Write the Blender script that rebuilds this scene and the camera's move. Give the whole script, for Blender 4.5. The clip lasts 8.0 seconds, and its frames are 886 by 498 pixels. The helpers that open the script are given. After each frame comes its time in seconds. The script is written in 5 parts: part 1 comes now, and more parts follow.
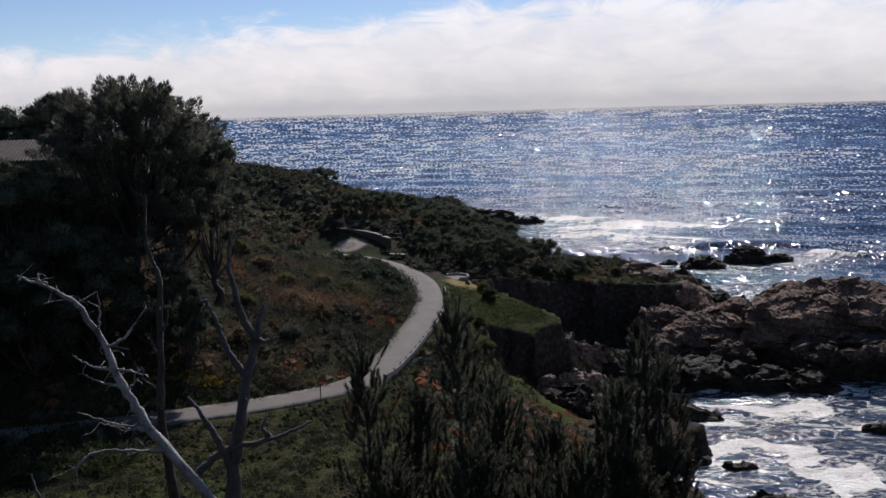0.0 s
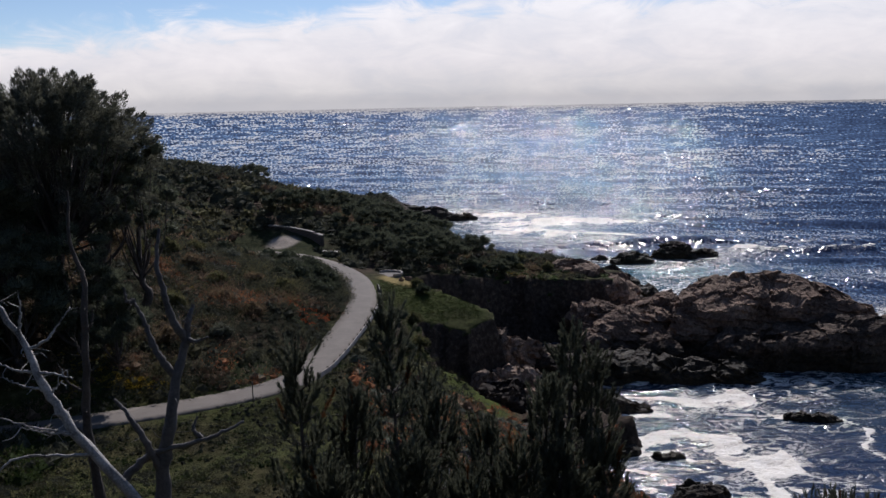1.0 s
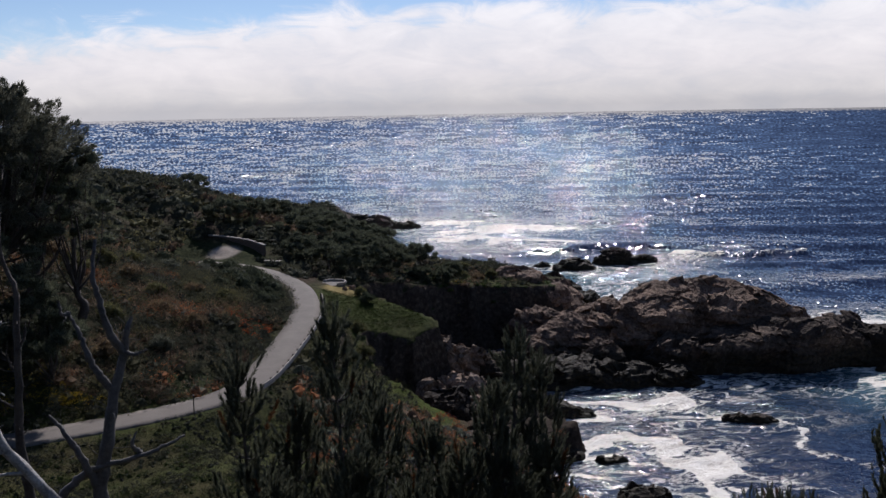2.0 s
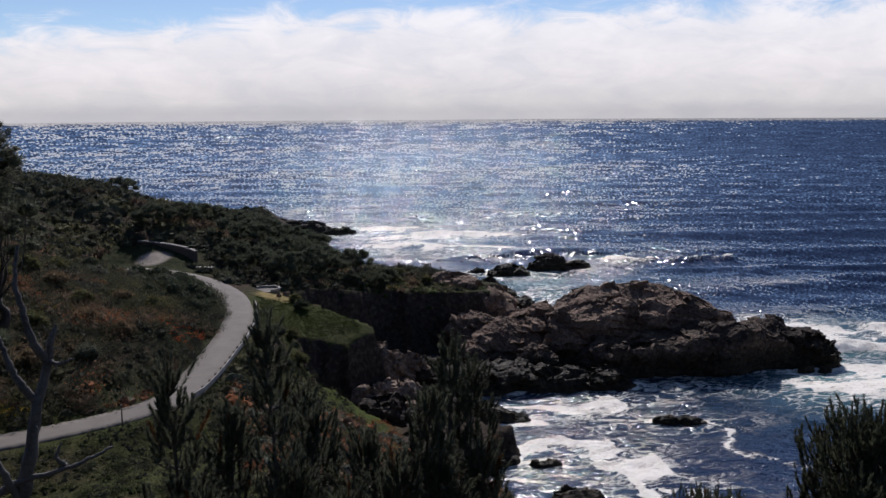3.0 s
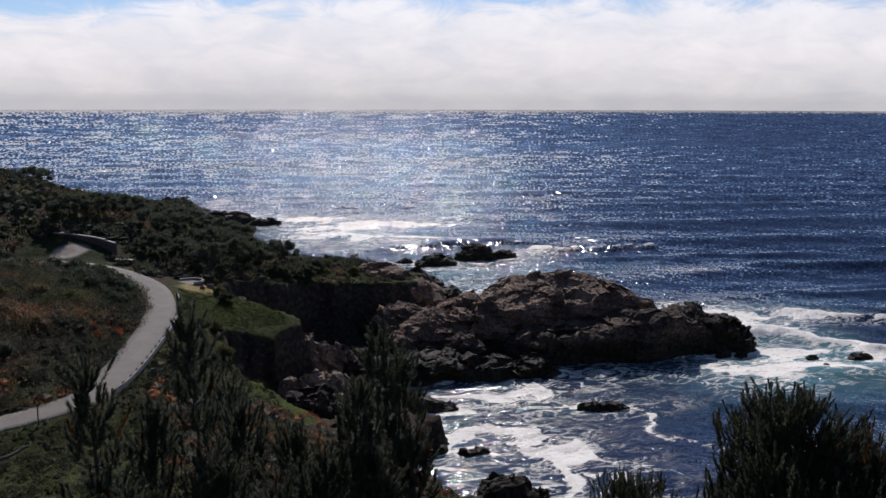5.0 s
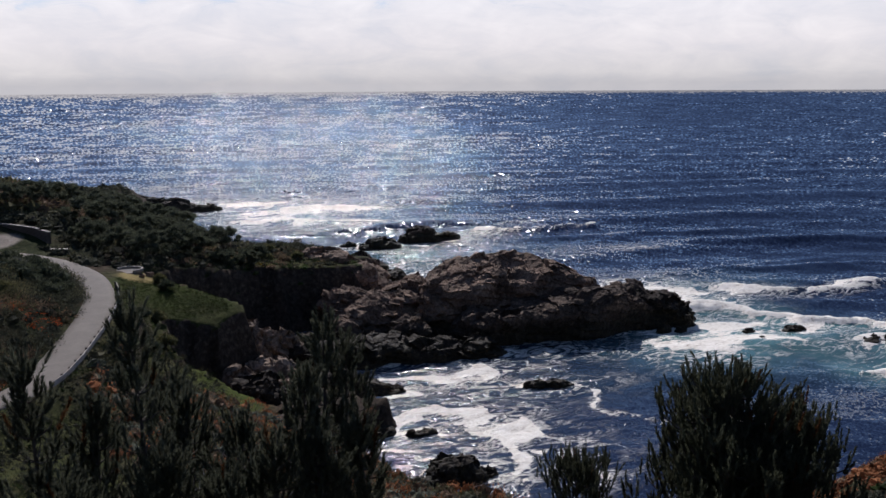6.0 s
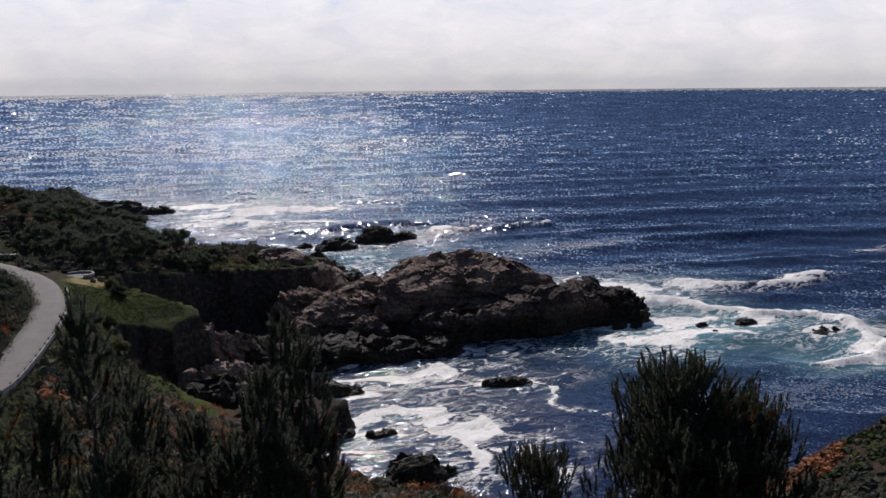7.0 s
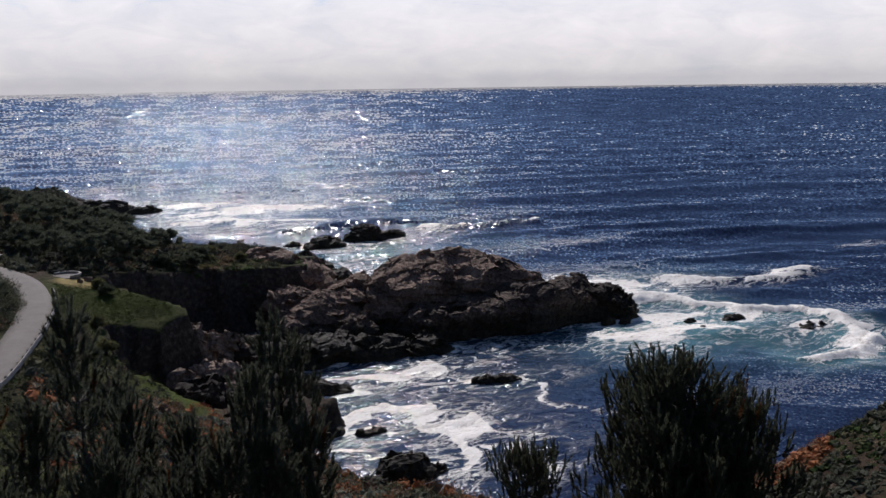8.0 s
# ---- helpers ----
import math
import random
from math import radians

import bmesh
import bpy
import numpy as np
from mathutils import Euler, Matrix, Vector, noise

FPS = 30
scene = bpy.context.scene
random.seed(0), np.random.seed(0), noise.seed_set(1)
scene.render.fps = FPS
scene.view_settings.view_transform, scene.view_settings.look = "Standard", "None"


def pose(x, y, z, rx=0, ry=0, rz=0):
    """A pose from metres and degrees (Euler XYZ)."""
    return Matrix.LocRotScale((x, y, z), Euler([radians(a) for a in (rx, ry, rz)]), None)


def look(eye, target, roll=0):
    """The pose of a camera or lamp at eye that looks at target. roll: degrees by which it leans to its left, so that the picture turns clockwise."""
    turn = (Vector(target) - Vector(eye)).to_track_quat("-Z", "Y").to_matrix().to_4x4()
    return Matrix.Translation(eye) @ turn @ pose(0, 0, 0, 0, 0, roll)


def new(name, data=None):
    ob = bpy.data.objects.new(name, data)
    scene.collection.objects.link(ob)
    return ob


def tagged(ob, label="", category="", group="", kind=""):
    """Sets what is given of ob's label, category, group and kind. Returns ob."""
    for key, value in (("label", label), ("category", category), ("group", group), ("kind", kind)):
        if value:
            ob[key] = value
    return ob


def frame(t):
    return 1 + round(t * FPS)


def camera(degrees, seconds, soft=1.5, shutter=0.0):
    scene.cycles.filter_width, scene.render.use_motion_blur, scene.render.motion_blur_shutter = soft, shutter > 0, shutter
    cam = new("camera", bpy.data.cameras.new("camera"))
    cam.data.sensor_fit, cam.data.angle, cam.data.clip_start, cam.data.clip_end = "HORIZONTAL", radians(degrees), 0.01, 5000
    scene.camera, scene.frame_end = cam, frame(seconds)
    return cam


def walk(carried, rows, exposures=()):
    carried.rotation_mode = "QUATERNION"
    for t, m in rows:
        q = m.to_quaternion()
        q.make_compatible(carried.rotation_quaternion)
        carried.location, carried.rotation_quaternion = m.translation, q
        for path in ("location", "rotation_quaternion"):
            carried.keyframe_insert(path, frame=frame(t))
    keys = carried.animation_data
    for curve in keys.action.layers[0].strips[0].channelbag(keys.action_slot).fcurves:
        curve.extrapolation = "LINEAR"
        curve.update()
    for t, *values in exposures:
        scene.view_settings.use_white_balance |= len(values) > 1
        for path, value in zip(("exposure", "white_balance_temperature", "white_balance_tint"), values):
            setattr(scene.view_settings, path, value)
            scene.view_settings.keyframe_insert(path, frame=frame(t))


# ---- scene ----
EYE = 36.0  # height of the eye over the sea
# seconds, yaw, pitch, roll
TURN = [
    (0.0, 0.0, -9.585, 1.572), (0.5, -2.793, -9.770, 1.256), (1.0, -4.437, -9.907, 1.138), (1.5, -6.243, -9.636, 1.175),
    (3.0, -12.505, -9.089, 0.380), (3.5, -14.509, -8.857, 0.006), (4.0, -15.510, -8.768, -0.209), (4.5, -16.141, -9.046, -0.280),
    (6.0, -21.239, -10.930, 0.351), (6.5, -23.243, -10.662, 0.428), (7.0, -24.224, -10.978, 0.594), (7.5, -24.568, -11.105, 0.704),
    (8.0, -25.042, -11.147, 0.818)]
cam = camera(54.73, 8.0)
walk(cam, [(t, pose(0, 0, EYE, 90 + p, r, y)) for t, y, p, r in TURN], [(0.0, 0.0, 6000, 17), (8.0, 0.0, 6000, 17)])

# ---- light: a clear sky with the sun ahead over the sea ----
SUN_AZ, SUN_EL = 11.0, 38.0
world = bpy.data.worlds.new("world")
scene.world = world
world.use_nodes = True
wn = world.node_tree.nodes
sky = wn.new("ShaderNodeTexSky")
sky.sky_type, sky.sun_disc = "NISHITA", False
sky.sun_elevation, sky.sun_rotation = radians(SUN_EL), radians(SUN_AZ)
sky.altitude, sky.air_density, sky.dust_density, sky.ozone_density = 2000, 1.0, 0.4, 1.8
world.node_tree.links.new(sky.outputs[0], wn["Background"].inputs[0])
wn["Background"].inputs[1].default_value = 0.078
sun = new("sun", bpy.data.lights.new("sun", "SUN"))
sun.data.energy, sun.data.angle, sun.data.color = 4.6, radians(0.53), (1.0, 0.95, 0.87)
a, e = radians(SUN_AZ), radians(SUN_EL)
sun.matrix_world = look((1000 * math.sin(a) * math.cos(e), 1000 * math.cos(a) * math.cos(e), 1000 * math.sin(e)), (0, 0, 0))

# ---- noise and shaping helpers ----


def lattice(ix, iy, iz):
    h = (ix * 374761393 + iy * 668265263 + iz * 1274126177) & 0xFFFFFFFF
    h = ((h ^ (h >> 13)) * 1274126177) & 0xFFFFFFFF
    return ((h ^ (h >> 16)) & 0xFFFF) / 32767.5 - 1.0


def smooth_noise(p):
    """Value noise, -1 to 1, at an array of points."""
    f = np.floor(p)
    i = f.astype(np.int64)
    w = p - f
    w = w * w * (3 - 2 * w)
    out = 0
    for c in range(8):
        d = np.array([c & 1, c >> 1 & 1, c >> 2 & 1])
        k = np.prod(np.where(d, w, 1 - w), axis=1)
        q = i + d
        out = out + k * lattice(q[:, 0], q[:, 1], q[:, 2])
    return out


def fbm(p, octaves=4, gain=0.5):
    out, k = 0, 1.0
    for o in range(octaves):
        out = out + k * smooth_noise(p * 2.03 ** o + 17.3 * o)
        k *= gain
    return out


def ridged(p, octaves=4, gain=0.5):
    out, k = 0, 1.0
    for o in range(octaves):
        out = out + k * (1 - 2 * np.abs(smooth_noise(p * 2.1 ** o + 9.1 * o)))
        k *= gain
    return out


def step(x, lo, hi):
    w = np.clip((x - lo) / (hi - lo), 0, 1)
    return w * w * (3 - 2 * w)


def flat(x, y, s):
    return np.stack([np.asarray(x, float) * s, np.asarray(y, float) * s, np.full(np.shape(x), 3.7)], 1)


def mesh_of(name, verts, faces, materials, smooth=False, tint=None, masks=None, slots=None):
    """A mesh from arrays; faces all with the same number of corners."""
    me = bpy.data.meshes.new(name)
    verts, faces = np.asarray(verts, np.float32), np.asarray(faces, np.int32)
    n, k = faces.shape
    me.vertices.add(len(verts))
    me.vertices.foreach_set("co", verts.ravel())
    me.loops.add(n * k)
    me.loops.foreach_set("vertex_index", faces.ravel())
    me.polygons.add(n)
    me.polygons.foreach_set("loop_start", np.arange(0, n * k, k, dtype=np.int32))
    me.polygons.foreach_set("loop_total", np.full(n, k, np.int32))
    me.polygons.foreach_set("use_smooth", np.full(n, smooth))
    for m in materials if isinstance(materials, (list, tuple)) else [materials]:
        me.materials.append(m)
    if slots is not None:
        me.polygons.foreach_set("material_index", np.asarray(slots, np.int32))
    if tint is not None:
        at = me.attributes.new("tint", "FLOAT_COLOR", "POINT")
        at.data.foreach_set("color", np.concatenate([tint, np.ones((len(tint), 1))], 1).astype(np.float32).ravel())
    for key, values in (masks or {}).items():
        at = me.attributes.new(key, "FLOAT", "POINT")
        at.data.foreach_set("value", np.asarray(values, np.float32))
    me.update()
    me.validate()
    return me


def bm_mesh(name, bm, material, smooth=False):
    me = bpy.data.meshes.new(name)
    bmesh.ops.recalc_face_normals(bm, faces=bm.faces)
    bm.to_mesh(me)
    bm.free()
    me.materials.append(material)
    me.polygons.foreach_set("use_smooth", [smooth] * len(me.polygons))
    return me


def part(name, data, parent, label="", m=None):
    ob = new(name, data)
    ob.parent = parent
    if m is not None:
        ob.matrix_basis = m
    return tagged(ob, label)


def thing(name, label, category, group="", at=(0, 0, 0), kind=""):
    ob = new(name)
    ob.location = at
    return tagged(ob, label, category, group, kind)


def grid_faces(nu, nv):
    i = np.arange(nu * nv).reshape(nv, nu)
    return np.stack([i[:-1, :-1], i[:-1, 1:], i[1:, 1:], i[1:, :-1]], -1).reshape(-1, 4)


def tube(points, radii, sides=7, rough=0.0, seed=0):
    """A tapered limb along points: verts and quad faces, closed to a tip."""
    pts = np.asarray(points, float)
    rad = np.asarray(radii, float)
    rng = np.random.default_rng(seed)
    tang = np.gradient(pts, axis=0)
    tang /= np.linalg.norm(tang, axis=1)[:, None] + 1e-9
    ref = np.array([0.31, 0.93, 0.2])
    u = np.cross(tang, ref)
    u /= np.linalg.norm(u, axis=1)[:, None] + 1e-9
    v = np.cross(tang, u)
    ang = np.linspace(0, 2 * np.pi, sides, endpoint=False)
    r = rad[:, None] * (1 + rough * rng.uniform(-1, 1, (len(pts), sides)))
    ring = pts[:, None] + r[..., None] * (np.cos(ang)[None, :, None] * u[:, None] + np.sin(ang)[None, :, None] * v[:, None])
    verts = ring.reshape(-1, 3)
    k = np.arange(len(pts) * sides).reshape(len(pts), sides)
    nx = np.roll(k, -1, axis=1)
    faces = np.stack([k[:-1], nx[:-1], nx[1:], k[1:]], -1).reshape(-1, 4)
    return verts, faces


def curve_through(points, n):
    """n points on a smooth line through a few."""
    p = np.asarray(points, float)
    q = np.concatenate([2 * p[:1] - p[1:2], p, 2 * p[-1:] - p[-2:-1]])
    seg = len(p) - 1
    out = []
    for s in np.linspace(0, seg - 1e-6, n):
        i = int(s)
        w = s - i
        a, b, c, d = q[i:i + 4]
        out.append(0.5 * (2 * b + (c - a) * w + (2 * a - 5 * b + 4 * c - d) * w * w + (3 * b - a - 3 * c + d) * w ** 3))
    return np.array(out)


def joined(pieces):
    vs, fs, n = [], [], 0
    for v, f in pieces:
        vs.append(v)
        fs.append(f + n)
        n += len(v)
    return np.concatenate(vs), np.concatenate(fs)


def leaves(centres, dirs, length, width, rng):
    """Thin three-cornered leaves at centres, pointing along dirs."""
    n = len(centres)
    d = dirs / (np.linalg.norm(dirs, axis=1)[:, None] + 1e-9)
    s = np.cross(d, rng.normal(size=(n, 3)))
    s /= np.linalg.norm(s, axis=1)[:, None] + 1e-9
    length, width = np.broadcast_to(length, n)[:, None], np.broadcast_to(width, n)[:, None]
    v = np.stack([centres - s * width, centres + s * width, centres + d * length], 1).reshape(-1, 3)
    return v, np.arange(3 * n).reshape(n, 3)


# ---- materials ----


def material(name):
    m = bpy.data.materials.new(name)
    m.use_nodes = True
    return m, m.node_tree.nodes, m.node_tree.links, m.node_tree.nodes["Principled BSDF"]


def tex_noise(nodes, links, scale, detail=5.0, rough=0.55, vector=None, distortion=0.0):
    n = nodes.new("ShaderNodeTexNoise")
    n.inputs["Scale"].default_value, n.inputs["Detail"].default_value = scale, detail
    n.inputs["Roughness"].default_value, n.inputs["Distortion"].default_value = rough, distortion
    if vector is not None:
        links.new(vector, n.inputs["Vector"])
    return n.outputs["Fac"]


def ramp(nodes, links, fac, stops):
    r = nodes.new("ShaderNodeValToRGB")
    while len(r.color_ramp.elements) < len(stops):
        r.color_ramp.elements.new(0.5)
    for el, (pos, col) in zip(r.color_ramp.elements, stops):
        el.position = pos
        el.color = (*col, 1) if len(col) == 3 else col
    links.new(fac, r.inputs["Fac"])
    return r.outputs["Color"]


def mix_colour(nodes, links, fac, a, b, blend="MIX"):
    m = nodes.new("ShaderNodeMix")
    m.data_type, m.blend_type = "RGBA", blend
    for socket, value in ((m.inputs[0], fac), (m.inputs[6], a), (m.inputs[7], b)):
        if isinstance(value, (int, float)):
            socket.default_value = value
        elif isinstance(value, tuple):
            socket.default_value = (*value, 1)
        else:
            links.new(value, socket)
    return m.outputs[2]


def maths(nodes, links, op, a, b=0.0, clamp=False):
    m = nodes.new("ShaderNodeMath")
    m.operation, m.use_clamp = op, clamp
    for socket, value in zip(m.inputs, (a, b)):
        if isinstance(value, (int, float)):
            socket.default_value = value
        else:
            links.new(value, socket)
    return m.outputs[0]


def attribute(nodes, name, colour=False):
    n = nodes.new("ShaderNodeAttribute")
    n.attribute_name = name
    return n.outputs["Color" if colour else "Fac"]


def object_coords(nodes):
    return nodes.new("ShaderNodeTexCoord").outputs["Object"]


def bump(nodes, links, shader, height, strength, distance, normal=None):
    b = nodes.new("ShaderNodeBump")
    b.inputs["Strength"].default_value, b.inputs["Distance"].default_value = strength, distance
    links.new(height, b.inputs["Height"])
    if normal is not None:
        links.new(normal, b.inputs["Normal"])
    if shader is not None:
        links.new(b.outputs[0], shader.inputs["Normal"])
    return b.outputs[0]


def plain(name, dark, light, scale, rough=0.8, relief=0.3, depth=0.02, metal=0.0, spec=0.5):
    """A surface that wavers between two colours at two scales, with fine relief."""
    m, n, l, sh = material(name)
    co = object_coords(n)
    big, fine = tex_noise(n, l, scale, 4, 0.6, co), tex_noise(n, l, scale * 9, 5, 0.6, co)
    both = maths(n, l, "ADD", maths(n, l, "MULTIPLY", big, 0.6), maths(n, l, "MULTIPLY", fine, 0.4))
    l.new(ramp(n, l, both, [(0.36, dark), (0.64, light)]), sh.inputs["Base Color"])
    sh.inputs["Roughness"].default_value, sh.inputs["Metallic"].default_value = rough, metal
    sh.inputs["Specular IOR Level"].default_value = spec
    bump(n, l, sh, fine, relief, depth)
    return m


def leaf_material(name, base=None, vary=0.35, through_light=0.35, rough=0.8, spec=0.06):
    """Foliage: its colour from the plant's own tint or one base, varied leaf by leaf, a little light coming through."""
    m, n, l, sh = material(name)
    rnd = n.new("ShaderNodeNewGeometry").outputs["Random Per Island"]
    col = attribute(n, "tint", True) if base is None else mix_colour(n, l, 0.0, base, base)
    lo, hi = 1 - vary, 1 + vary
    col = mix_colour(n, l, 1.0, col, ramp(n, l, rnd, [(0, (lo, lo, lo)), (1, (hi, hi, hi * 0.9))]), "MULTIPLY")
    l.new(col, sh.inputs["Base Color"])
    sh.inputs["Roughness"].default_value, sh.inputs["Specular IOR Level"].default_value = rough, spec
    if through_light:
        tr = n.new("ShaderNodeBsdfTranslucent")
        l.new(col, tr.inputs["Color"])
        mx = n.new("ShaderNodeMixShader")
        mx.inputs[0].default_value = through_light
        l.new(sh.outputs[0], mx.inputs[1])
        l.new(tr.outputs[0], mx.inputs[2])
        l.new(mx.outputs[0], n["Material Output"].inputs["Surface"])
    return m


def rock_material(name, dark, mid, light, wet=True):
    """Weathered granite: mottled, cracked, dark and wet at the tide line."""
    m, n, l, sh = material(name)
    co = object_coords(n)
    big, fine = tex_noise(n, l, 0.22, 5, 0.6, co), tex_noise(n, l, 2.2, 7, 0.65, co)
    mix = maths(n, l, "ADD", maths(n, l, "MULTIPLY", big, 0.55), maths(n, l, "MULTIPLY", fine, 0.45))
    col = ramp(n, l, mix, [(0.36, dark), (0.5, mid), (0.62, light)])
    vor = n.new("ShaderNodeTexVoronoi")
    vor.feature, vor.inputs["Scale"].default_value = "DISTANCE_TO_EDGE", 0.8
    warp = n.new("ShaderNodeVectorMath")
    warp.operation = "ADD"
    nz = n.new("ShaderNodeTexNoise")
    nz.inputs["Scale"].default_value = 0.9
    l.new(co, nz.inputs["Vector"])
    l.new(co, warp.inputs[0])
    l.new(nz.outputs["Color"], warp.inputs[1])
    l.new(warp.outputs[0], vor.inputs["Vector"])
    crack = ramp(n, l, vor.outputs["Distance"], [(0.0, (0.25, 0.25, 0.25)), (0.05, (1, 1, 1))])
    col = mix_colour(n, l, 0.7, col, crack, "MULTIPLY")
    rough = 0.85
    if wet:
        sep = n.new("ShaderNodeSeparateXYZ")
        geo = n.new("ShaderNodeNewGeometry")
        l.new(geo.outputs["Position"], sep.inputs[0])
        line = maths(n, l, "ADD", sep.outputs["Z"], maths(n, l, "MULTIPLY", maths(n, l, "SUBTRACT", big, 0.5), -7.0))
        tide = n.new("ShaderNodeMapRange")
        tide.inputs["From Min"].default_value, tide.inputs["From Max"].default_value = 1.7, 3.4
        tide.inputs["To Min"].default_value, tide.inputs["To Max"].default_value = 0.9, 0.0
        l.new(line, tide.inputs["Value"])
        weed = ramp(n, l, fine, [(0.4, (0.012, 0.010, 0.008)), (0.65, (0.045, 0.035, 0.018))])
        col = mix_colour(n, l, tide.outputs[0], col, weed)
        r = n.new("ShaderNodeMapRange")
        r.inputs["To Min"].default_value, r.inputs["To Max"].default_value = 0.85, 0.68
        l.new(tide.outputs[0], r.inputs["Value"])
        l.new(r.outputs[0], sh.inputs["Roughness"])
    else:
        sh.inputs["Roughness"].default_value = rough
    sh.inputs["Specular IOR Level"].default_value = 0.12
    l.new(col, sh.inputs["Base Color"])
    b = bump(n, l, None, vor.outputs["Distance"], 0.5, 0.25)
    bump(n, l, sh, fine, 0.8, 0.25, b)
    return m


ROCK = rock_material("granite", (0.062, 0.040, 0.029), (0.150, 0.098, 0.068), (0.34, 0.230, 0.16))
# darker ledge granite, its colour lowered further to deepen the shaded front face
DARK_SHADED_ROCK = rock_material("dark_shaded_granite", (0.030, 0.021, 0.016), (0.080, 0.056, 0.041), (0.20, 0.142, 0.102))
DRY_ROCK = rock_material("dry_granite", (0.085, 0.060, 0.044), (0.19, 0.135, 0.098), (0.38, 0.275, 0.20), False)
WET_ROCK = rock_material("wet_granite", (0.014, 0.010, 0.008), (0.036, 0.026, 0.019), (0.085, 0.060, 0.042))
ASPHALT = plain("road_surface", (0.100, 0.083, 0.068), (0.138, 0.117, 0.098), 0.5, 0.9, 0.25, 0.02)
RAIL_WOOD = plain("weathered_wood", (0.26, 0.22, 0.19), (0.42, 0.37, 0.33), 2.0, 0.85, 0.4, 0.01)
DARK_WOOD = plain("dark_wood", (0.05, 0.038, 0.03), (0.10, 0.08, 0.06), 3.0, 0.85, 0.4, 0.01)
BARK = plain("bark", (0.030, 0.024, 0.020), (0.085, 0.068, 0.055), 2.5, 0.9, 0.7, 0.03)
DEAD_BARK = plain("bleached_wood", (0.045, 0.040, 0.037), (0.44, 0.41, 0.38), 2.6, 0.75, 0.6, 0.012)
GREY_BARK = plain("grey_dead_wood", (0.028, 0.025, 0.024), (0.115, 0.104, 0.098), 1.6, 0.8, 0.6, 0.015)
STONE_WALL = plain("wall_stone", (0.07, 0.052, 0.042), (0.16, 0.12, 0.095), 1.5, 0.9, 0.5, 0.03)
CAP_STONE = plain("cap_stone", (0.19, 0.165, 0.14), (0.31, 0.275, 0.24), 1.5, 0.85, 0.4, 0.02)
PLASTER = plain("house_plaster", (0.17, 0.13, 0.105), (0.24, 0.19, 0.155), 0.8, 0.9, 0.2, 0.01)
TILE = plain("roof_tile", (0.045, 0.030, 0.024), (0.12, 0.085, 0.068), 1.8, 0.9, 0.4, 0.02)
SCRUB = leaf_material("scrub_leaves")
DARK_LEAF = leaf_material("dark_cypress_leaves", (0.088, 0.096, 0.068), 0.5, 0.35)
NEEDLES = leaf_material("pine_needles", None, 0.35, 0.3, 0.7, 0.08)
CYPRESS_LEAF = leaf_material("cypress_leaves", (0.125, 0.125, 0.098), 0.4, 0.3)


def glass_material():
    m, n, l, sh = material("window_glass")
    sh.inputs["Base Color"].default_value = (0.02, 0.025, 0.03, 1)
    sh.inputs["Roughness"].default_value = 0.03
    return m


GLASS = glass_material()


def ground_material():
    """Dry soil and thatch, green cover where the masks say so, bare granite where it is steep."""
    m, n, l, sh = material("ground_soil")
    co = object_coords(n)
    big, fine = tex_noise(n, l, 0.12, 5, 0.6, co), tex_noise(n, l, 1.6, 8, 0.7, co)
    soil = ramp(n, l, fine, [(0.35, (0.022, 0.015, 0.010)), (0.55, (0.052, 0.036, 0.024)), (0.7, (0.10, 0.074, 0.052))])
    thatch = ramp(n, l, fine, [(0.35, (0.014, 0.020, 0.008)), (0.65, (0.046, 0.050, 0.02))])
    col = mix_colour(n, l, ramp(n, l, big, [(0.4, (0, 0, 0)), (0.6, (1, 1, 1))]), soil, thatch)
    green = ramp(n, l, fine, [(0.3, (0.022, 0.032, 0.008)), (0.6, (0.056, 0.068, 0.014)), (0.75, (0.095, 0.095, 0.024))])
    col = mix_colour(n, l, attribute(n, "green"), col, green)
    straw = ramp(n, l, fine, [(0.3, (0.20, 0.15, 0.06)), (0.7, (0.36, 0.28, 0.12))])
    col = mix_colour(n, l, attribute(n, "straw"), col, straw)
    red = ramp(n, l, fine, [(0.35, (0.10, 0.03, 0.02)), (0.65, (0.30, 0.09, 0.045))])
    col = mix_colour(n, l, attribute(n, "red"), col, red)
    grit = ramp(n, l, fine, [(0.3, (0.26, 0.22, 0.18)), (0.7, (0.42, 0.36, 0.30))])
    col = mix_colour(n, l, attribute(n, "gravel"), col, grit)
    geo = n.new("ShaderNodeNewGeometry")
    sep = n.new("ShaderNodeSeparateXYZ")
    l.new(geo.outputs["True Normal"], sep.inputs[0])
    rock = ramp(n, l, fine, [(0.3, (0.022, 0.016, 0.013)), (0.52, (0.055, 0.042, 0.032)), (0.72, (0.14, 0.108, 0.08))])
    steep = n.new("ShaderNodeMapRange")
    steep.inputs["From Min"].default_value, steep.inputs["From Max"].default_value = 0.72, 0.55
    l.new(maths(n, l, "ADD", sep.outputs["Z"], maths(n, l, "MULTIPLY", maths(n, l, "SUBTRACT", big, 0.5), 0.4)), steep.inputs["Value"])
    col = mix_colour(n, l, steep.outputs[0], col, rock)
    weed = ramp(n, l, fine, [(0.35, (0.016, 0.012, 0.010)), (0.6, (0.055, 0.042, 0.032)), (0.75, (0.13, 0.10, 0.075))])
    col = mix_colour(n, l, attribute(n, "shore"), col, weed)
    l.new(col, sh.inputs["Base Color"])
    sh.inputs["Roughness"].default_value, sh.inputs["Specular IOR Level"].default_value = 0.95, 0.04
    bump(n, l, sh, fine, 0.9, 0.25)
    return m


GROUND = ground_material()


